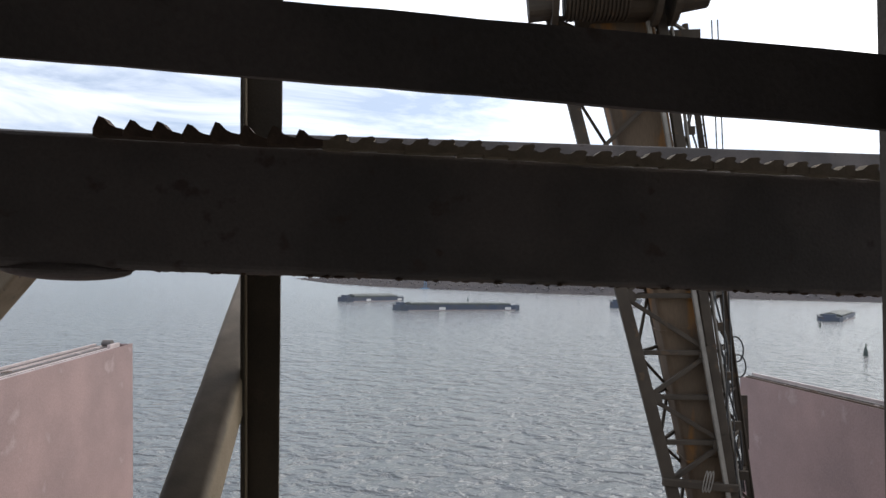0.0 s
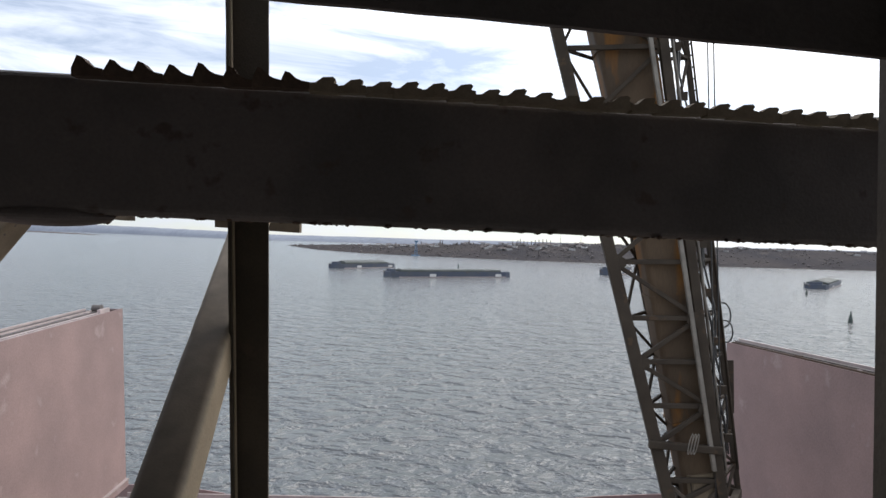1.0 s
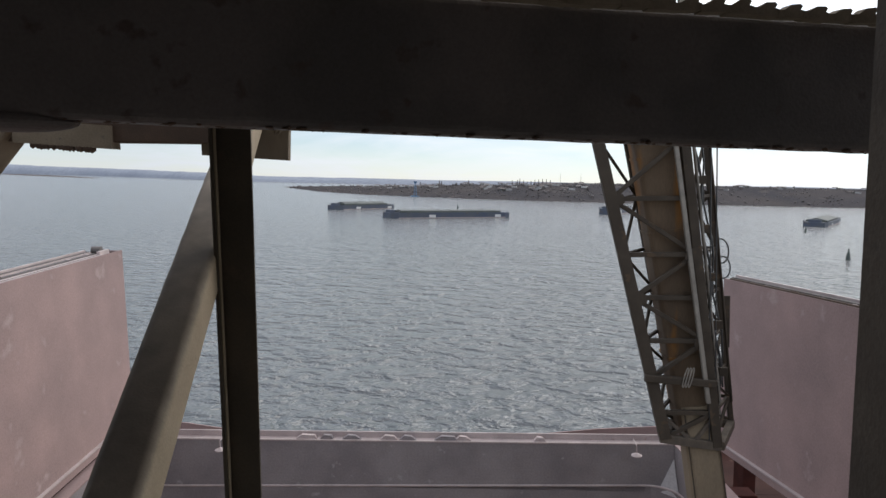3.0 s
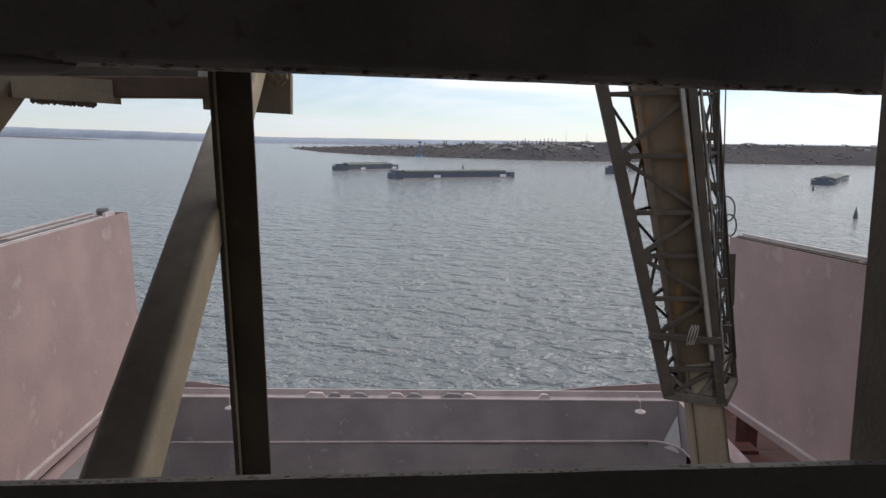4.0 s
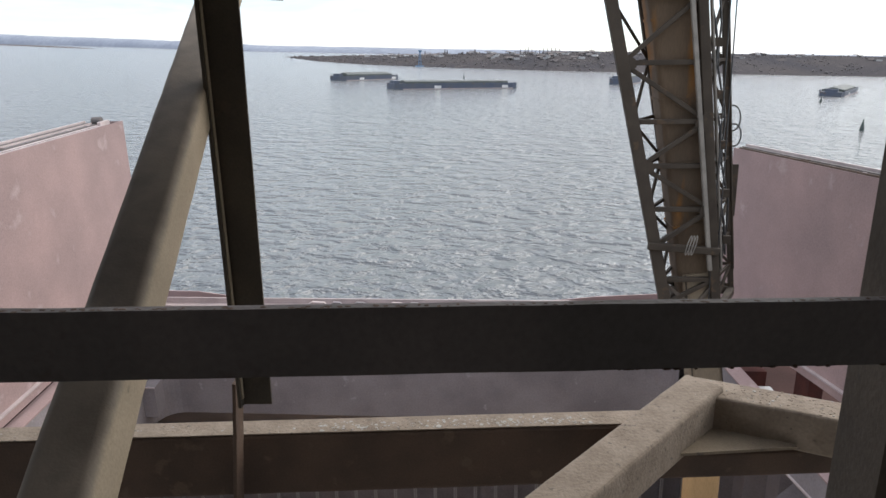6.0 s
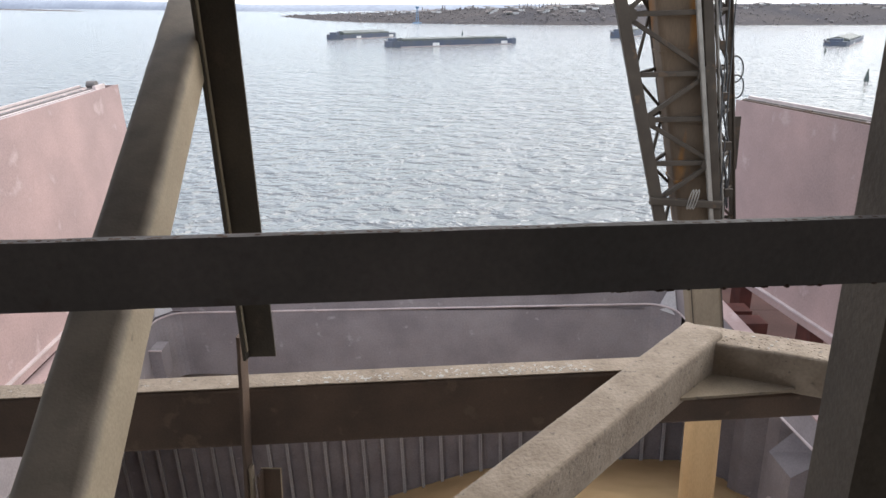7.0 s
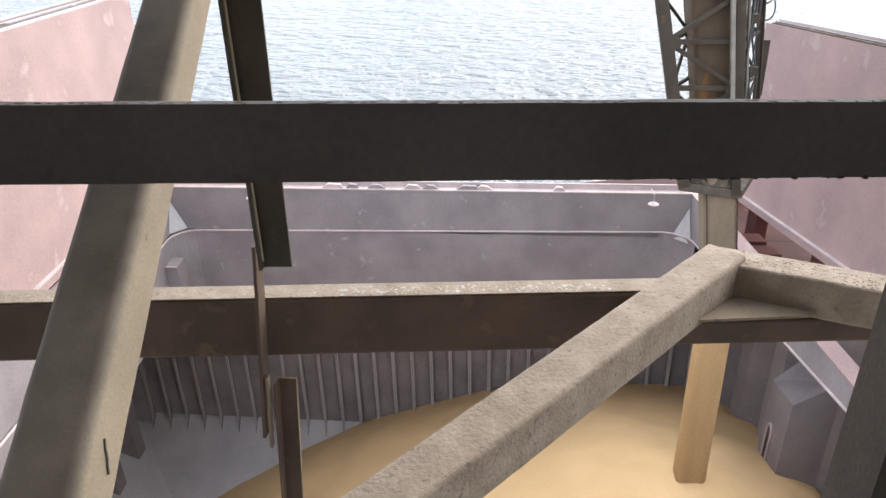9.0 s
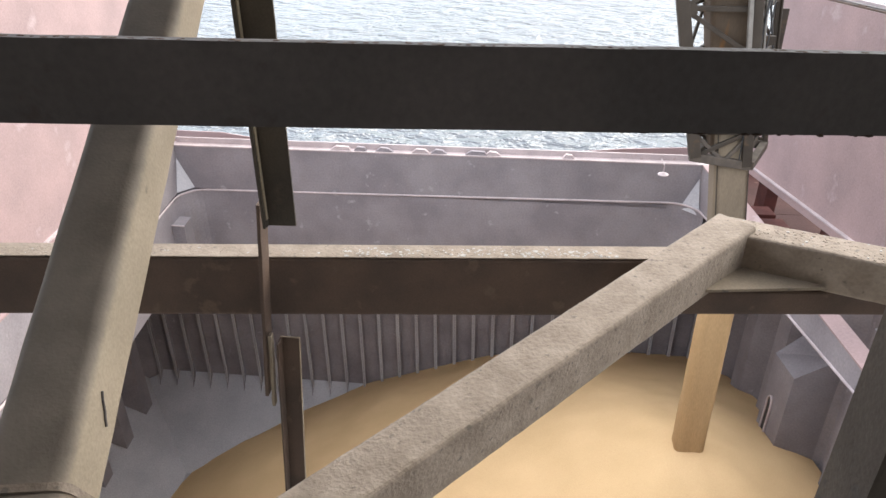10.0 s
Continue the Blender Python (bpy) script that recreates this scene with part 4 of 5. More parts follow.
# ---- the loading spout in its truss ----
def build_spout():
    sp = thing("loading_spout", "rusty grain chute carried in a dark steel lattice", "loading spout", (4.5, 18, 12.3))
    base = Vector((4.5, 18, 12.3))

    def at(p):
        return Vector(p) - base

    def along(a, c, f):
        return Vector(a).lerp(Vector(c), f)

    # the four chords lean and close in towards the foot
    def front_left(z):
        return Vector((1.89 + 0.2386 * (28.98 - z), 18, z))

    def front_right(z):
        return Vector((4.70 + 0.133 * (28.0 - z), 18, z))

    def back_left(z):
        return Vector((4.24 + 0.20 * (23.17 - z), 19.4, z))

    def back_right(z):
        return Vector((6.29 + 0.121 * (23.1 - z), 19.4, z))

    for chord, w, low in ((front_left, 0.30, 16.42), (front_right, 0.25, 16.2), (back_left, 0.17, 16.5), (back_right, 0.15, 16.3)):
        beam("chord", at(chord(30.4)), at(chord(low)), rounded(w, w, 0.025), TRUSS, sp, up=(0, 1, 0))
    # panels grow shorter downwards; the braces zigzag from side to side
    levels = (30.2, 28.45, 26.4, 24.46, 22.88, 21.41, 20.26, 19.10, 18.07, 17.13, 16.42)
    for left, right, w, first in ((front_left, front_right, 0.125, 0), (back_left, back_right, 0.09, 1), (front_left, back_left, 0.085, 1), (front_right, back_right, 0.085, 0)):
        for k, z in enumerate(levels[:-1]):
            p, q = left(z), right(z)
            if abs(z - 18.07) < 0.01 and left is front_left and right is front_right:
                continue
            beam("strut", at(p), at(q), rounded(w, w, 0.015), TRUSS, sp, up=(0, 1, 0))
            low = levels[k + 1]
            p, q = (left(z), right(low)) if k % 2 == first else (right(z), left(low))
            beam("diagonal", at(p), at(q), rounded(w * 0.92, w * 0.92, 0.015), TRUSS, sp, up=(0, 1, 0))
    # heavier collar that sticks out past the chords, with gussets at its ends
    beam("collar", at((4.28, 17.84, 18.13)), at((6.14, 17.84, 17.98)), rounded(0.17, 0.20, 0.03), TRUSS, sp)
    for z, chord, side in ((22.88, front_left, 1), (20.26, front_left, 1), (21.41, front_right, -1), (19.10, front_right, -1)):
        c = chord(z) + Vector((0, -0.13, 0))
        part("gusset", slab(bmesh.new(), [at(c + Vector((side * u, 0, v))) for u, v in ((0.0, 0.26), (0.30, 0.10), (0.34, -0.10), (0.06, -0.26))], 0.02), TRUSS, sp)
    # foot frame with two short braces meeting in its middle
    FLb, FRb, BLb, BRb = front_left(16.42), front_right(16.2) + Vector((0.1, 0, 0)), back_left(16.5), back_right(16.3)
    for p, q in ((FLb + Vector((-0.12, 0, 0)), FRb), (BLb, BRb), (FLb, BLb), (FRb, BRb)):
        beam("foot_frame", at(p), at(q), rounded(0.2, 0.24, 0.02), POSTM, sp)
    mid = FLb.lerp(FRb, 0.52)
    for p in (front_left(17.1), front_right(17.0)):
        beam("foot_brace", at(p), at(mid), rounded(0.10, 0.10, 0.015), POSTM, sp, up=(0, 1, 0))
    # chute, wide at its head, and the pipe that slides in it
    yc = 18.75
    joints = (((3.42, yc, 30.4), 1.72), ((4.62, yc, 24.0), 1.16), ((5.60, yc, 18.0), 1.02), ((5.84, yc, 16.6), 0.98))
    for (p, w0), (q, w1) in zip(joints, joints[1:]):
        part("chute", sweep(bmesh.new(), at(p), at(q), rounded(w0, 1.1, 0.16, 5), (0, 1, 0), rounded(w1, 1.0, 0.16, 5), cuts=6), CHUTE, sp, "rust-streaked steel chute")
    for z in (28.6, 26.4, 24.0, 22.0, 20.3, 18.6):
        (p, w0), (q, w1) = [(m, n) for m, n in zip(joints, joints[1:]) if n[0][2] <= z <= m[0][2]][0]
        f = (p[2] - z) / (p[2] - q[2])
        c = along(p, q, f)
        d = (Vector(q) - Vector(p)).normalized() * 0.035
        beam("flange", at(c - d), at(c + d), rounded(w0 + (w1 - w0) * f + 0.05, 1.1, 0.16, 5), CHUTE, sp, up=(0, 1, 0))
    bm = bmesh.new()
    sweep(bm, at((5.80, 18.55, 17.2)), at((6.40, 18.0, 12.3)), rounded(0.90, 0.85, 0.14, 5), (0, 1, 0), rounded(0.90, 0.85, 0.14, 5))
    part("sliding_pipe", bm, PIPE, sp, "dusty square-cornered lower pipe")
    for dx in (-0.40, 0.42):
        beam("edge_strip", at((5.80 + dx, 18.10, 17.2)), at((6.40 + dx, 17.56, 12.3)), rounded(0.03, 0.03, 0.005), TRUSS, sp, up=(0, 1, 0))
    # pale cable tray inside the right chord, and a narrow one beyond it
    beam("cable_tray", at((4.06, 17.86, 30.0)), at((5.96, 17.86, 17.45)), rounded(0.11, 0.14, 0.02), TRAY, sp, up=(0, 1, 0))
    beam("cable_tray", at((4.78, 18.35, 30.0)), at((6.42, 18.35, 17.3)), rounded(0.06, 0.16, 0.02), TRAY, sp, up=(0, 1, 0))
    for k in range(9):
        c = along((4.9, 18.42, 29.2), (6.5, 18.42, 17.5), (k + 0.5) / 9)
        part("tray_clip", box(bmesh.new(), at(c + Vector((-0.02, -0.05, -0.12))), at(c + Vector((0.20, 0.05, 0.10)))), TRUSS, sp)
    # hoses that hang down inside the right face
    for dx, dy, r in ((0.42, 0.55, 0.035), (0.60, 0.75, 0.028), (0.34, 0.9, 0.022)):
        pts = [front_right(30.0 - 12.4 * i / 24) + Vector((dx + 0.07 * math.sin(i * 1.3 + dx * 9), dy, 0)) for i in range(25)]
        part("hose", tube(bmesh.new(), [at(p) for p in pts], r, n=6), CABLE, sp)
    # ladder on the far right side
    lt, lb = back_right(29.5) + Vector((0.12, 0.1, 0)), back_right(17.0) + Vector((0.05, 0.1, 0))
    for d in (-0.2, 0.2):
        beam("ladder_rail", at(lt + Vector((0, d, 0))), at(lb + Vector((0, d, 0))), circle(0.03, 8), TRUSS, sp)
    for k in range(40):
        c = lt.lerp(lb, k / 39)
        beam("rung", at(c + Vector((0, -0.2, 0))), at(c + Vector((0, 0.2, 0))), circle(0.02, 6), TRUSS, sp)
    for x, z, w, h in ((6.66, 21.32, 0.21, 0.34), (6.74, 20.86, 0.19, 0.30)):
        pts = [Vector((x + w * math.cos(a), 19.4 + 0.06 * math.sin(a), z + h * math.sin(a))) for a in [2 * math.pi * i / 20 for i in range(20)]]
        part("hose_loop", tube(bmesh.new(), [at(p) for p in pts], 0.022, True), CABLE, sp)
    # narrow plates beside the lower right corner
    part("side_panel", slab(bmesh.new(), [at(p) for p in ((6.85, 19.6, 20.0), (7.03, 19.6, 20.0), (7.06, 19.6, 18.5), (6.92, 19.6, 18.5))], 0.05), TRUSS, sp)
    part("side_panel", slab(bmesh.new(), [at(p) for p in ((6.38, 18.5, 18.3), (6.38, 19.3, 18.4), (6.56, 19.3, 16.9), (6.52, 18.5, 16.9))], 0.04), TRAY, sp, "pale guard plate")
    # rope coil on the collar
    for k in range(3):
        c = Vector((5.30 + 0.075 * k, 17.70, 18.18))
        pts = [c + Vector((0.035 * math.sin(a) + 0.06 * math.cos(a), 0.0, 0.27 * math.cos(a))) for a in [2 * math.pi * i / 16 for i in range(16)]]
        part("rope_coil", tube(bmesh.new(), [at(p) for p in pts], 0.014, True), TRAY, sp, "coiled rope")
    # winch across the head of the lattice
    bm = bmesh.new()
    sweep(bm, at((1.9, 17.6, 30.8)), at((4.1, 17.6, 30.8)), circle(0.74, 24))
    drum = part("drum", bm, TRUSS, sp, "ribbed winch drum")
    for k in range(16):
        x = 1.95 + k * 0.1
        part("rib", sweep(bmesh.new(), at((x, 17.6, 30.8)), at((x + 0.055, 17.6, 30.8)), circle(0.80, 24)), TRUSS, drum)
    for x in (1.55, 4.1, 4.55):
        part("drum_flange", sweep(bmesh.new(), at((x, 17.6, 30.8)), at((x + 0.16, 17.6, 30.8)), circle(0.98, 24)), TRUSS, sp)
    part("gearbox", sweep(bmesh.new(), at((0.95, 17.6, 30.45)), at((1.6, 17.6, 30.5)), rounded(0.8, 0.8, 0.2)), TRUSS, sp)
    part("motor", sweep(bmesh.new(), at((4.7, 17.6, 30.65)), at((5.5, 17.6, 30.65)), circle(0.55, 20), profile2=circle(0.42, 20)), TRUSS, sp)
    part("head_frame", box(bmesh.new(), at((2.0, 18.6, 29.75)), at((5.6, 19.8, 30.0))), TRUSS, sp)
    beam("boom", at((3.4, 18.9, 30.6)), at((1.2, -6.0, 34.5)), rounded(2.2, 1.2, 0.1), TRUSS, sp)
    for x in (5.68, 5.83):
        beam("rope", at((x, 17.9, 30.0)), at((x + 0.35, 17.9, 16.4)), circle(0.018, 6), CABLE, sp)


build_spout()


# ---- the loader's frame round the camera ----
WIRE = (-0.5318, 0.469, 22.8194)
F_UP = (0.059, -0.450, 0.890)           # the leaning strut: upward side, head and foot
F_TOP, F_LOW = (-1.040, 3.06, 24.14), (-0.503, -0.10, 22.50)


def build_loader():
    ld = thing("ship_loader_frame", "sooty and dust-caked steel framework of the ship loader", "steel framework", (0, 0, 0))
    # near rails and beams
    beam("upper_rail", (-1.6, 0.057, 24.195), (1.6, 0.511, 23.951), angle_profile(-0.05, 0.083, -0.010), DARK, ld, "black angle-iron upper rail", rough=0.002, cuts=60)
    beam("platform_beam", (-2.2, 0.555, 24.0825), (2.2, 1.371, 23.8725), channel_profile(-0.09, 0.265, 0.014), DARK, ld, "dark steel channel under the grating", rough=0.002, cuts=80)
    beam("guard_rail", (-1.5, -0.004, 23.410), (1.6, 0.438, 23.312), angle_profile(-0.010, 0.066, -0.006), DARK, ld, "dark flat-bar guard rail with a dusty top edge", rough=0.0006, cuts=120)
    # cross beam: left of the brace at full depth, right of it cut down
    def dline(x):
        return 1.976 + 0.1329 * x

    def dtop(x):
        return 22.211 - 0.02375 * x
    beam("cross_beam", (-3.2, dline(-3.2), dtop(-3.2) - 0.131), (0.72, dline(0.72), dtop(0.72) - 0.131), channel_profile(-0.105, 0.262, 0.012), BROWN, ld, "brown steel channel with a dust-caked top", cuts=40, rough=0.0015)
    part("dust_crust", slab(bmesh.new(), ((-3.2, dline(-3.2) + 0.008, dtop(-3.2) + 0.001), (0.62, dline(0.62) + 0.008, dtop(0.62) + 0.001), (0.74, dline(0.74) + 0.10, dtop(0.74) + 0.003), (-3.2, dline(-3.2) + 0.10, dtop(-3.2) + 0.003)), 0.004), FLAKY, ld, "flaking dust crust")
    beam("cross_beam", (0.60, dline(0.60) + 0.002, dtop(0.6) - 0.195), (3.0, dline(3.0), dtop(3.0) - 0.195), channel_profile(-0.105, 0.12, 0.012), BROWN, ld)
    part("gusset", slab(bmesh.new(), ((0.84, 2.02, 22.092), (1.30, 2.085, 22.092), (1.22, 2.25, 22.092), (0.94, 2.30, 22.092)), 0.012), DUSTY, ld)
    # chevron braces
    beam("diagonal_brace", (-0.67, 0.535, 22.016), (0.995, 2.312, 22.175), rounded(0.168, 0.184, 0.016), FLAKY, ld, "grey box-section brace with flaking dust", cuts=50, rough=0.002)
    beam("short_brace", (0.955, 2.315, 22.160), (2.3, 1.81, 22.150), rounded(0.158, 0.17, 0.014), FLAKY, ld, "grey box-section brace with flaking dust", cuts=30, rough=0.002)
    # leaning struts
    strut = beam("leaning_strut", F_TOP, F_LOW, rounded(0.131, 0.131, 0.026, 8), shaded_strut_material(), ld, "leaning cream square tube strut, its upward side painted with dust and shade", up=F_UP, cuts=60, rough=0.0015)
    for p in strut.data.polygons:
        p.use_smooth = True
    axis = (Vector(F_LOW) - Vector(F_TOP)).normalized()
    seam = Vector(F_TOP) + axis * 3.108
    beam("weld_seam", seam - axis * 0.006, seam + axis * 0.006, rounded(0.140, 0.140, 0.028, 6), FLAKY, strut, up=F_UP, rough=0.004, cuts=3)
    beam("leaning_strut", (-2.15, 3.0, 24.2), (-3.8, 3.0, 22.4), rounded(0.2, 0.2, 0.02), DUSTY, ld, up=(0, 1, 0))
    # hanger angle, splice plate and lower channel
    hang_top, hang_foot = Vector((-0.778, 1.856, 24.95)), Vector((-0.741, 1.725, 22.455))
    beam("hanger", hang_top, hang_foot, [(0, 0), (-0.137, 0), (-0.137, 0.008), (-0.010, 0.008), (-0.010, 0.04), (0, 0.04)], OLIVE, ld, "dark brown hanging angle iron", up=(0, -1, 0), cuts=30, rough=0.001,
         profile2=[(0, 0), (-0.105, 0), (-0.105, 0.008), (-0.010, 0.008), (-0.010, 0.04), (0, 0.04)])
    beam("hanger_edge", hang_top + Vector((0.0125, -0.022, 0)), hang_foot + Vector((0.0125, -0.022, 0.03)), rounded(0.004, 0.016, 0.001), CREAM, ld, "pale edge strip of the angle iron", up=(0, -1, 0), cuts=20, rough=0.001)
    beam("splice_plate", (-0.778, 1.795, 22.51), (-0.874, 1.825, 21.62), rounded(0.014, 0.075, 0.003), BROWN, ld, "rusty splice plate", up=(0, 1, 0), rough=0.002, cuts=20)
    beam("splice_edge", (-0.821, 1.795, 21.93), (-0.860, 1.82, 21.55), rounded(0.012, 0.03, 0.002), DUSTY, ld, "pale dusty edge bar with rust spots", up=(0, 1, 0), rough=0.002, cuts=30)
    low_top, low_foot = Vector((-0.806, 1.86, 21.880)), Vector((-0.900, 1.86, 20.6))
    beam("lower_hanger", low_top, low_foot, [(0, 0), (-0.080, 0), (-0.080, 0.008), (-0.008, 0.008), (-0.008, 0.06), (0, 0.06)], BROWN, ld, up=(0, -1, 0), cuts=10, rough=0.001)
    for dx in (0.002, 0.079):
        beam("lower_hanger_edge", low_top + Vector((dx, -0.009, 0)), low_foot + Vector((dx, -0.009, 0)), rounded(0.004, 0.004, 0.001), CREAM, ld, "pale edge strip", up=(0, -1, 0))
    beam("lower_hanger_edge", low_top + Vector((0, -0.009, 0.001)), low_top + Vector((0.081, -0.009, 0.001)), rounded(0.004, 0.005, 0.001), CREAM, ld, "pale edge strip")
    # post at the right
    beam("post", (0.520, 0.394, 24.2), (0.520, 0.394, 2.0), [(0, 0), (0, -0.094), (0.006, -0.094), (0.006, -0.006), (0.1, -0.006), (0.1, 0)], POSTM, ld, "dusty angle-iron post", up=(0, 1, 0), rough=0.001, cuts=60)
    # box girder end behind, with plates and hoses
    beam("box_girder", (-4.2, 3.05, 24.135), (-1.10, 3.14, 24.055), rounded(0.22, 0.30, 0.02), POSTM, ld, "dusty box girder end", cuts=20, rough=0.0015)
    beam("girder_shelf", (-4.2, 2.93, 24.03), (-1.16, 3.0, 23.955), rounded(0.05, 0.10, 0.008), BROWN, ld, "dark shelf angle", cuts=12, rough=0.002)
    part("girder_head", slab(bmesh.new(), ((-1.30, 3.0, 23.852), (-0.872, 3.02, 23.820), (-0.862, 3.02, 24.003), (-0.90, 3.02, 24.30), (-1.30, 3.0, 24.30)), -0.05), PIPE, ld, "cream girder head plate")
    part("head_patch", slab(bmesh.new(), ((-1.31, 2.985, 23.98), (-1.24, 2.985, 23.98), (-1.23, 2.985, 24.09), (-1.30, 2.985, 24.10)), -0.02), FLAKE, ld, "pale scuffed patch")
    part("hung_plate", slab(bmesh.new(), ((-2.20, 2.90, 23.925), (-1.725, 2.94, 23.886), (-1.725, 2.94, 24.0), (-2.20, 2.90, 24.04)), -0.10), DUSTY, ld, "dusty hung plate with a ragged underside")
    for dx, r in ((0.0, 0.017), (0.045, 0.013)):
        pts = [(-0.975 + dx, 2.95, 24.14), (-0.955 + dx, 2.94, 24.06), (-0.925 + dx, 2.935, 23.99), (-0.905 + dx * 0.4, 2.935, 23.955), (-0.880 + dx * 0.4, 2.94, 23.985), (-0.885 + dx * 0.4, 2.95, 24.06), (-0.90 + dx * 0.4, 2.96, 24.14)]
        part("hose", tube(bmesh.new(), pts, r), PIPE, ld, "dusty hose loop")
    bm = bmesh.new()
    tube(bm, [(-1.10, 2.9, 24.06), (-1.02, 2.89, 24.03), (-0.93, 2.9, 24.07), (-0.88, 2.92, 24.16)], 0.028)
    part("conduit", bm, BROWN, ld, "bent conduit")
    bm = bmesh.new()
    bmesh.ops.create_uvsphere(bm, u_segments=24, v_segments=12, radius=1.0, matrix=Matrix.Translation((-0.775, 0.86, 23.878)) @ pose(0, 0, 0, 0, 2.7, 10.5) @ Matrix.Diagonal((0.125, 0.05, 0.022, 1)))
    part("dirt_lump", bm, DARK, ld, "lump of caked dust")
    # grating on the platform beam: each bent bar end is a piece
    gr = part("grating", slab(bmesh.new(), ((-0.55, 1.14, 24.160), (2.2, 1.65, 24.022), (2.2, 1.66, 24.048), (-0.55, 1.15, 24.186)), 0.008), DARK, ld, "rusty walkway grating")
    hooked = ((0, -.005), (0, .009), (.012, .010), (.026, .020), (.045, .022), (.050, .018), (.046, .011), (.055, .009), (.055, -.005))
    peaked = ((0, -.005), (0, .008), (.010, .030), (.019, .027), (.030, .016), (.040, .011), (.055, .008), (.055, -.005))
    teeth = []
    for shape, m in ((hooked, DUSTY), (peaked, BROWN)):
        bmt = bmesh.new()
        slab(bmt, [(u, 0, v) for u, v in shape], -0.030)
        teeth.append(finish("bar_end", bmt, m))
    rng = random.Random(9)
    for k in range(52):
        x = -0.69 + 0.0525 * k
        ob = new("bar_end", teeth[1 if k < 8 else 0])
        ob.parent = gr
        ob.matrix_basis = pose(x, 0.835 + 0.1856 * (x + 0.66), 24.135 - 0.0478 * (x + 0.66), rng.uniform(-4, 4), rng.uniform(-1, 5), 10.5 + rng.uniform(-4, 4)) @ Matrix.Diagonal((1, 1, rng.uniform(0.9, 1.12), 1))
    # long rail of the boom walkway beyond
    beam("boom_rail", (-1.62, 4.95, 24.79), (4.5, 5.05, 24.47), rounded(0.08, 0.20, 0.01), DARK, ld, "dark rail of the boom walkway")
    # unseen closed deck, added on the platform beam to shade the frame below
    part("upper_deck", slab(bmesh.new(), ((-3.4, 0.45, 24.185), (3.4, 1.71, 23.87), (3.3, 2.25, 23.88), (-3.5, 1.75, 24.19)), 0.02), DARK, ld, "unseen closed plate deck added to shade the frame")
    # crumbs of caked grain dust on the rail's edges
    rngc = random.Random(4)
    bm = bmesh.new()
    for k in range(300):
        x = rngc.uniform(-0.9, 1.1)
        if k < 70:
            x = rngc.gauss(0.42, 0.16)
        y = 0.210 + 0.1426 * x
        ztop = 23.4286 - 0.0314 * x
        z = ztop - 0.066 if k < 70 else ztop
        m = Matrix.Translation((x, y + rngc.uniform(0.0005, 0.006), z)) @ Matrix.Diagonal((rngc.uniform(0.002, 0.007), 0.004, rngc.uniform(0.0008, 0.0026), 1) if k < 70 else (rngc.uniform(0.001, 0.004), rngc.uniform(0.001, 0.003), rngc.uniform(0.0002, 0.0007), 1))
        bmesh.ops.create_icosphere(bm, subdivisions=1, radius=1.0, matrix=m)
    for k in range(150):                 # under the platform beam
        x = rngc.uniform(-0.95, 1.05)
        y, z = 0.963 + 0.1856 * x + rngc.uniform(0.002, 0.05), 23.846 - 0.0478 * x
        m = Matrix.Translation((x, y, z)) @ Matrix.Diagonal((rngc.uniform(0.004, 0.012), 0.006, rngc.uniform(0.001, 0.005), 1))
        bmesh.ops.create_icosphere(bm, subdivisions=1, radius=1.0, matrix=m)
    for k in range(60):                  # under the hung plate of the girder
        x = rngc.uniform(-2.12, -1.80)
        m = Matrix.Translation((x, 2.92 + 0.08 * (x + 2.15), 23.918 - 0.082 * (x + 2.2))) @ Matrix.Diagonal((rngc.uniform(0.006, 0.02), 0.02, rngc.uniform(0.006, 0.022), 1))
        bmesh.ops.create_icosphere(bm, subdivisions=1, radius=1.0, matrix=m)
    tagged(part("dust_crumb_crust", bm, BROWN, ld, "crumbs of caked dust"), kind="stuff")
    # loose flakes of crust on the tops of the braces and the cross beam
    bm = bmesh.new()
    bd = bmesh.new()

    def flake(target, c, size):
        a0 = rngc.uniform(0, 6.28)
        ring = [Vector((size * rngc.uniform(0.5, 1.0) * math.cos(a0 + a), size * rngc.uniform(0.5, 1.0) * math.sin(a0 + a), rngc.uniform(0, 0.0012))) for a in (0, 1.1, 2.2, 3.3, 4.4, 5.4)]
        top = [target.verts.new(Vector(c) + q + Vector((0, 0, 0.0004))) for q in ring]
        low = [target.verts.new(Vector(c) + Vector((q.x, q.y, -0.003))) for q in ring]
        target.faces.new(top)
        for i in range(6):
            target.faces.new((low[i], low[(i + 1) % 6], top[(i + 1) % 6], top[i]))

    def scatter(p0, p1, half, lift, count, pale=0.18):
        p0, p1 = Vector(p0), Vector(p1)
        side = (p1 - p0).cross(Vector((0, 0, 1))).normalized()
        for _ in range(count):
            c = p0.lerp(p1, rngc.random()) + side * rngc.uniform(-half, half) + Vector((0, 0, lift))
            flake(bm if rngc.random() < pale else bd, c, abs(rngc.gauss(0, 0.0042)) + 0.0018)

    scatter((-0.6, 0.61, 22.02), (0.97, 2.285, 22.178), 0.072, 0.0855, 620)
    scatter((1.0, 2.30, 22.16), (2.0, 1.92, 22.152), 0.068, 0.0855, 260)
    scatter((-2.2, dline(-2.2) + 0.055, dtop(-2.2)), (0.55, dline(0.55) + 0.055, dtop(0.55)), 0.042, 0.005, 420)
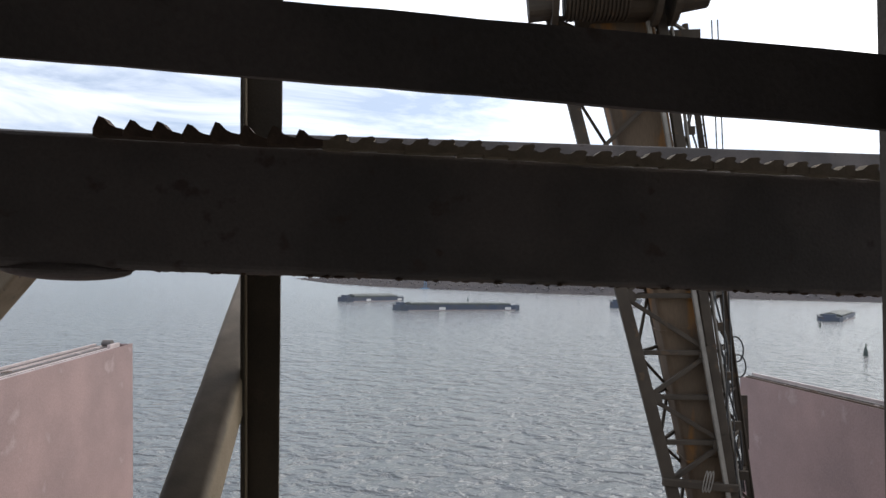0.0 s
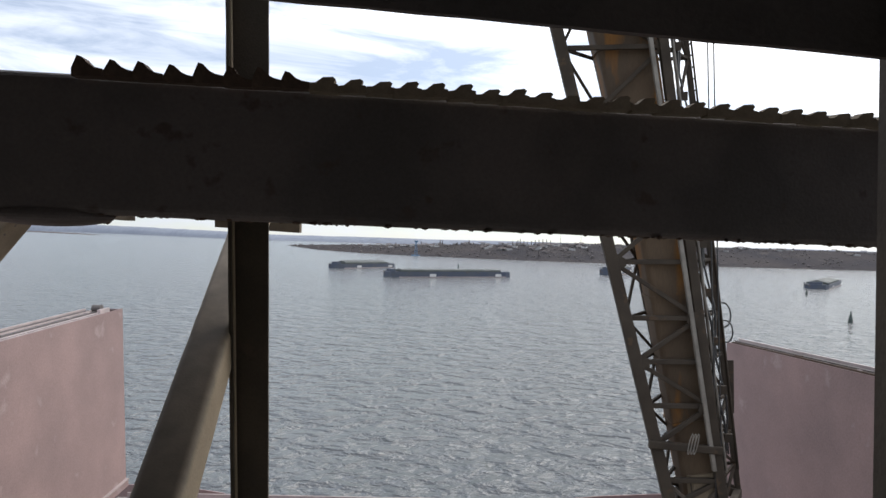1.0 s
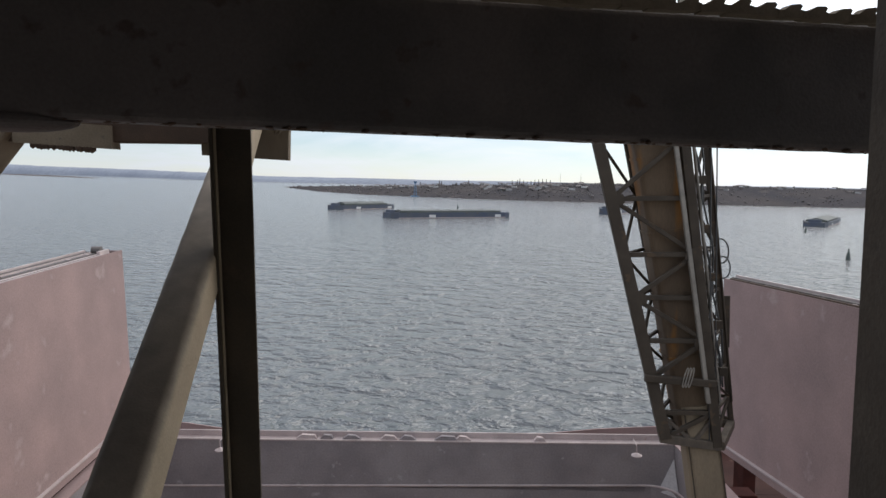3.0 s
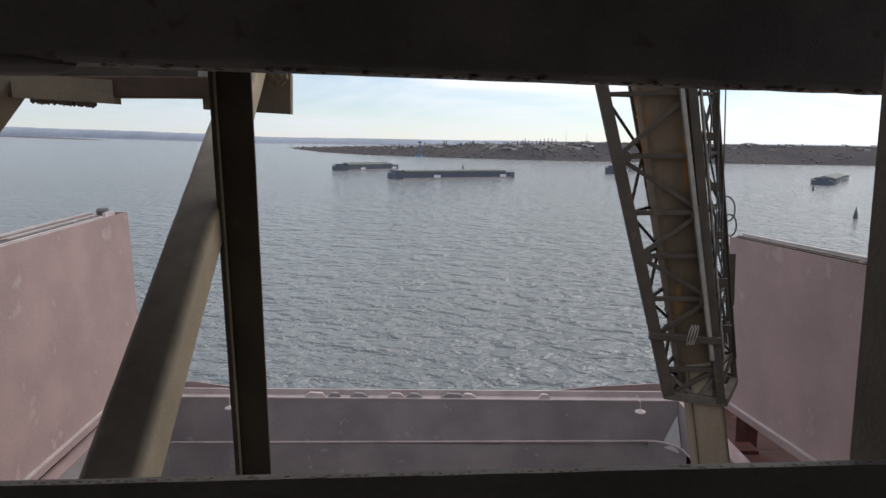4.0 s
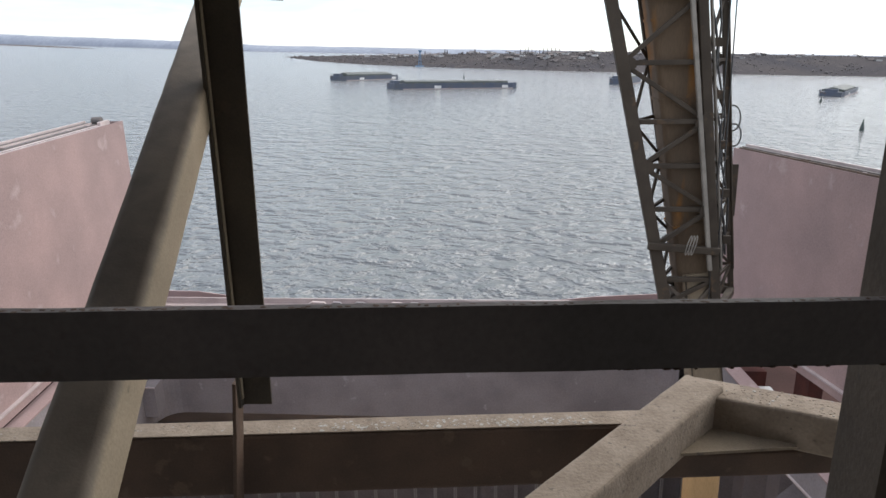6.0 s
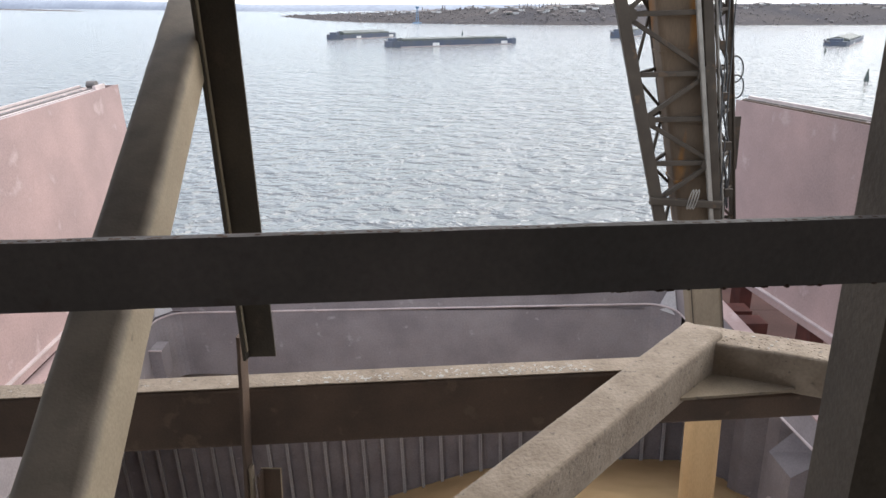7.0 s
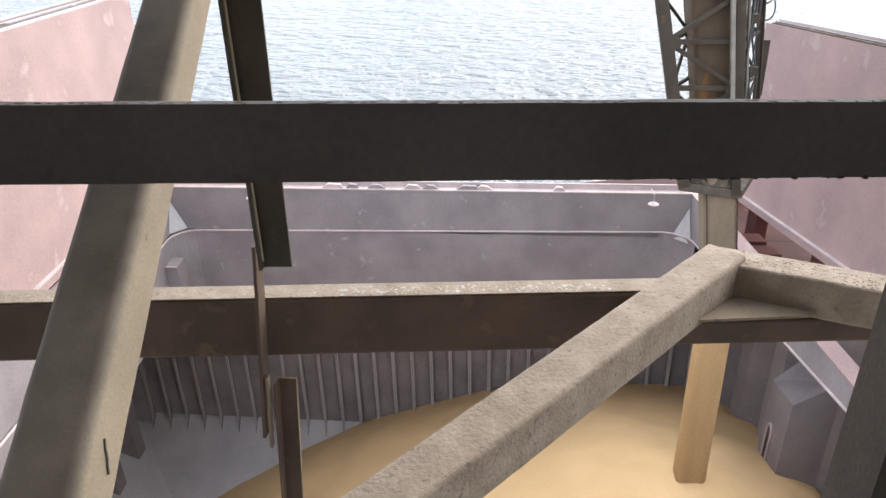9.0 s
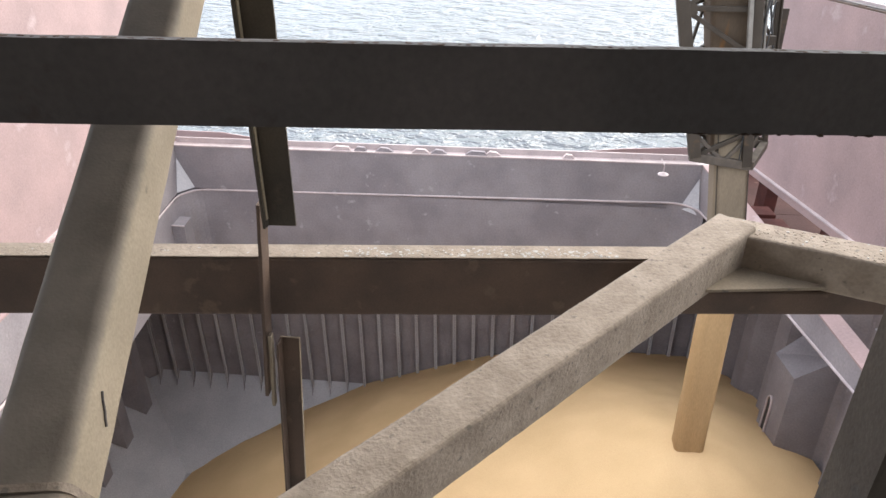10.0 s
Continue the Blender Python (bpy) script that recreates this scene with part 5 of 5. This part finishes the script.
    scatter((-0.55, dline(-0.55) + 0.055, dtop(-0.55)), (0.5, dline(0.5) + 0.055, dtop(0.5)), 0.040, 0.0055, 460, 0.7)
    tagged(part("pale_flake_crust", bm, FLAKE, ld, "pale flakes of dried dust"), kind="stuff")
    tagged(part("dark_flake_crust", bd, FLAKY, ld, "dark flakes of dried dust"), kind="stuff")
    # bent wire left hanging on the strut
    bm = bmesh.new()
    w0 = Vector(WIRE)
    pts = [w0, w0 + Vector((0.001, -0.006, -0.014)), w0 + Vector((0.003, -0.011, -0.03)), w0 + Vector((0.0035, -0.016, -0.042)), w0 + Vector((0.005, -0.021, -0.054))]
    tube(bm, pts, 0.0022, n=6)
    part("wire", bm, DARK, ld, "bent rusty wire")
    # the walkway behind the camera, and the legs down to the quay
    part("walkway", box(bmesh.new(), (-3, -2.4, 22.0), (3, -0.05, 22.05)), INSIDE, ld)
    # unseen roof and walls, added to keep skylight off the near beams
    part("back_wall", box(bmesh.new(), (-5, -2.5, 20.0), (5, -2.4, 26.0)), INSIDE, ld)
    part("roof", box(bmesh.new(), (-5, -2.4, 25.9), (5, 0.9, 26.0)), INSIDE, ld)
    for x in (-4.8, 4.6):
        part("side_wall", box(bmesh.new(), (x, -2.4, 20.0), (x + 0.1, 0.2, 25.9)), INSIDE, ld)
        part("leg", box(bmesh.new(), (x, -2.3, 1.2), (x + 0.3, -2.0, 20.0)), DARK, ld)


build_loader()

# ---- quay ----
bm = box(bmesh.new(), (-300, -300, -6), (300, 3.6, 2.0))
tagged(new("quay", finish("quay", bm, CONC)), "worn concrete quay under the loader", "quay", kind="structure")

# the loader's boom and the half-laden ship stand a little out of level
lean = Matrix.Translation((0.1, -0.4, 23.7)) @ Matrix.Rotation(radians(2.2771), 4, Vector((0.52736, -0.84964, 0))) @ Matrix.Translation((-0.1, 0.4, -23.7))
for ob in scene.collection.objects:
    if ob.parent is None and ob.name.split(".")[0] in ("cargo_ship", "hatch_cover", "hold_lamp", "grain_heap", "grain_stream", "loading_spout", "ship_loader_frame"):
        ob.matrix_basis = lean @ ob.matrix_basis
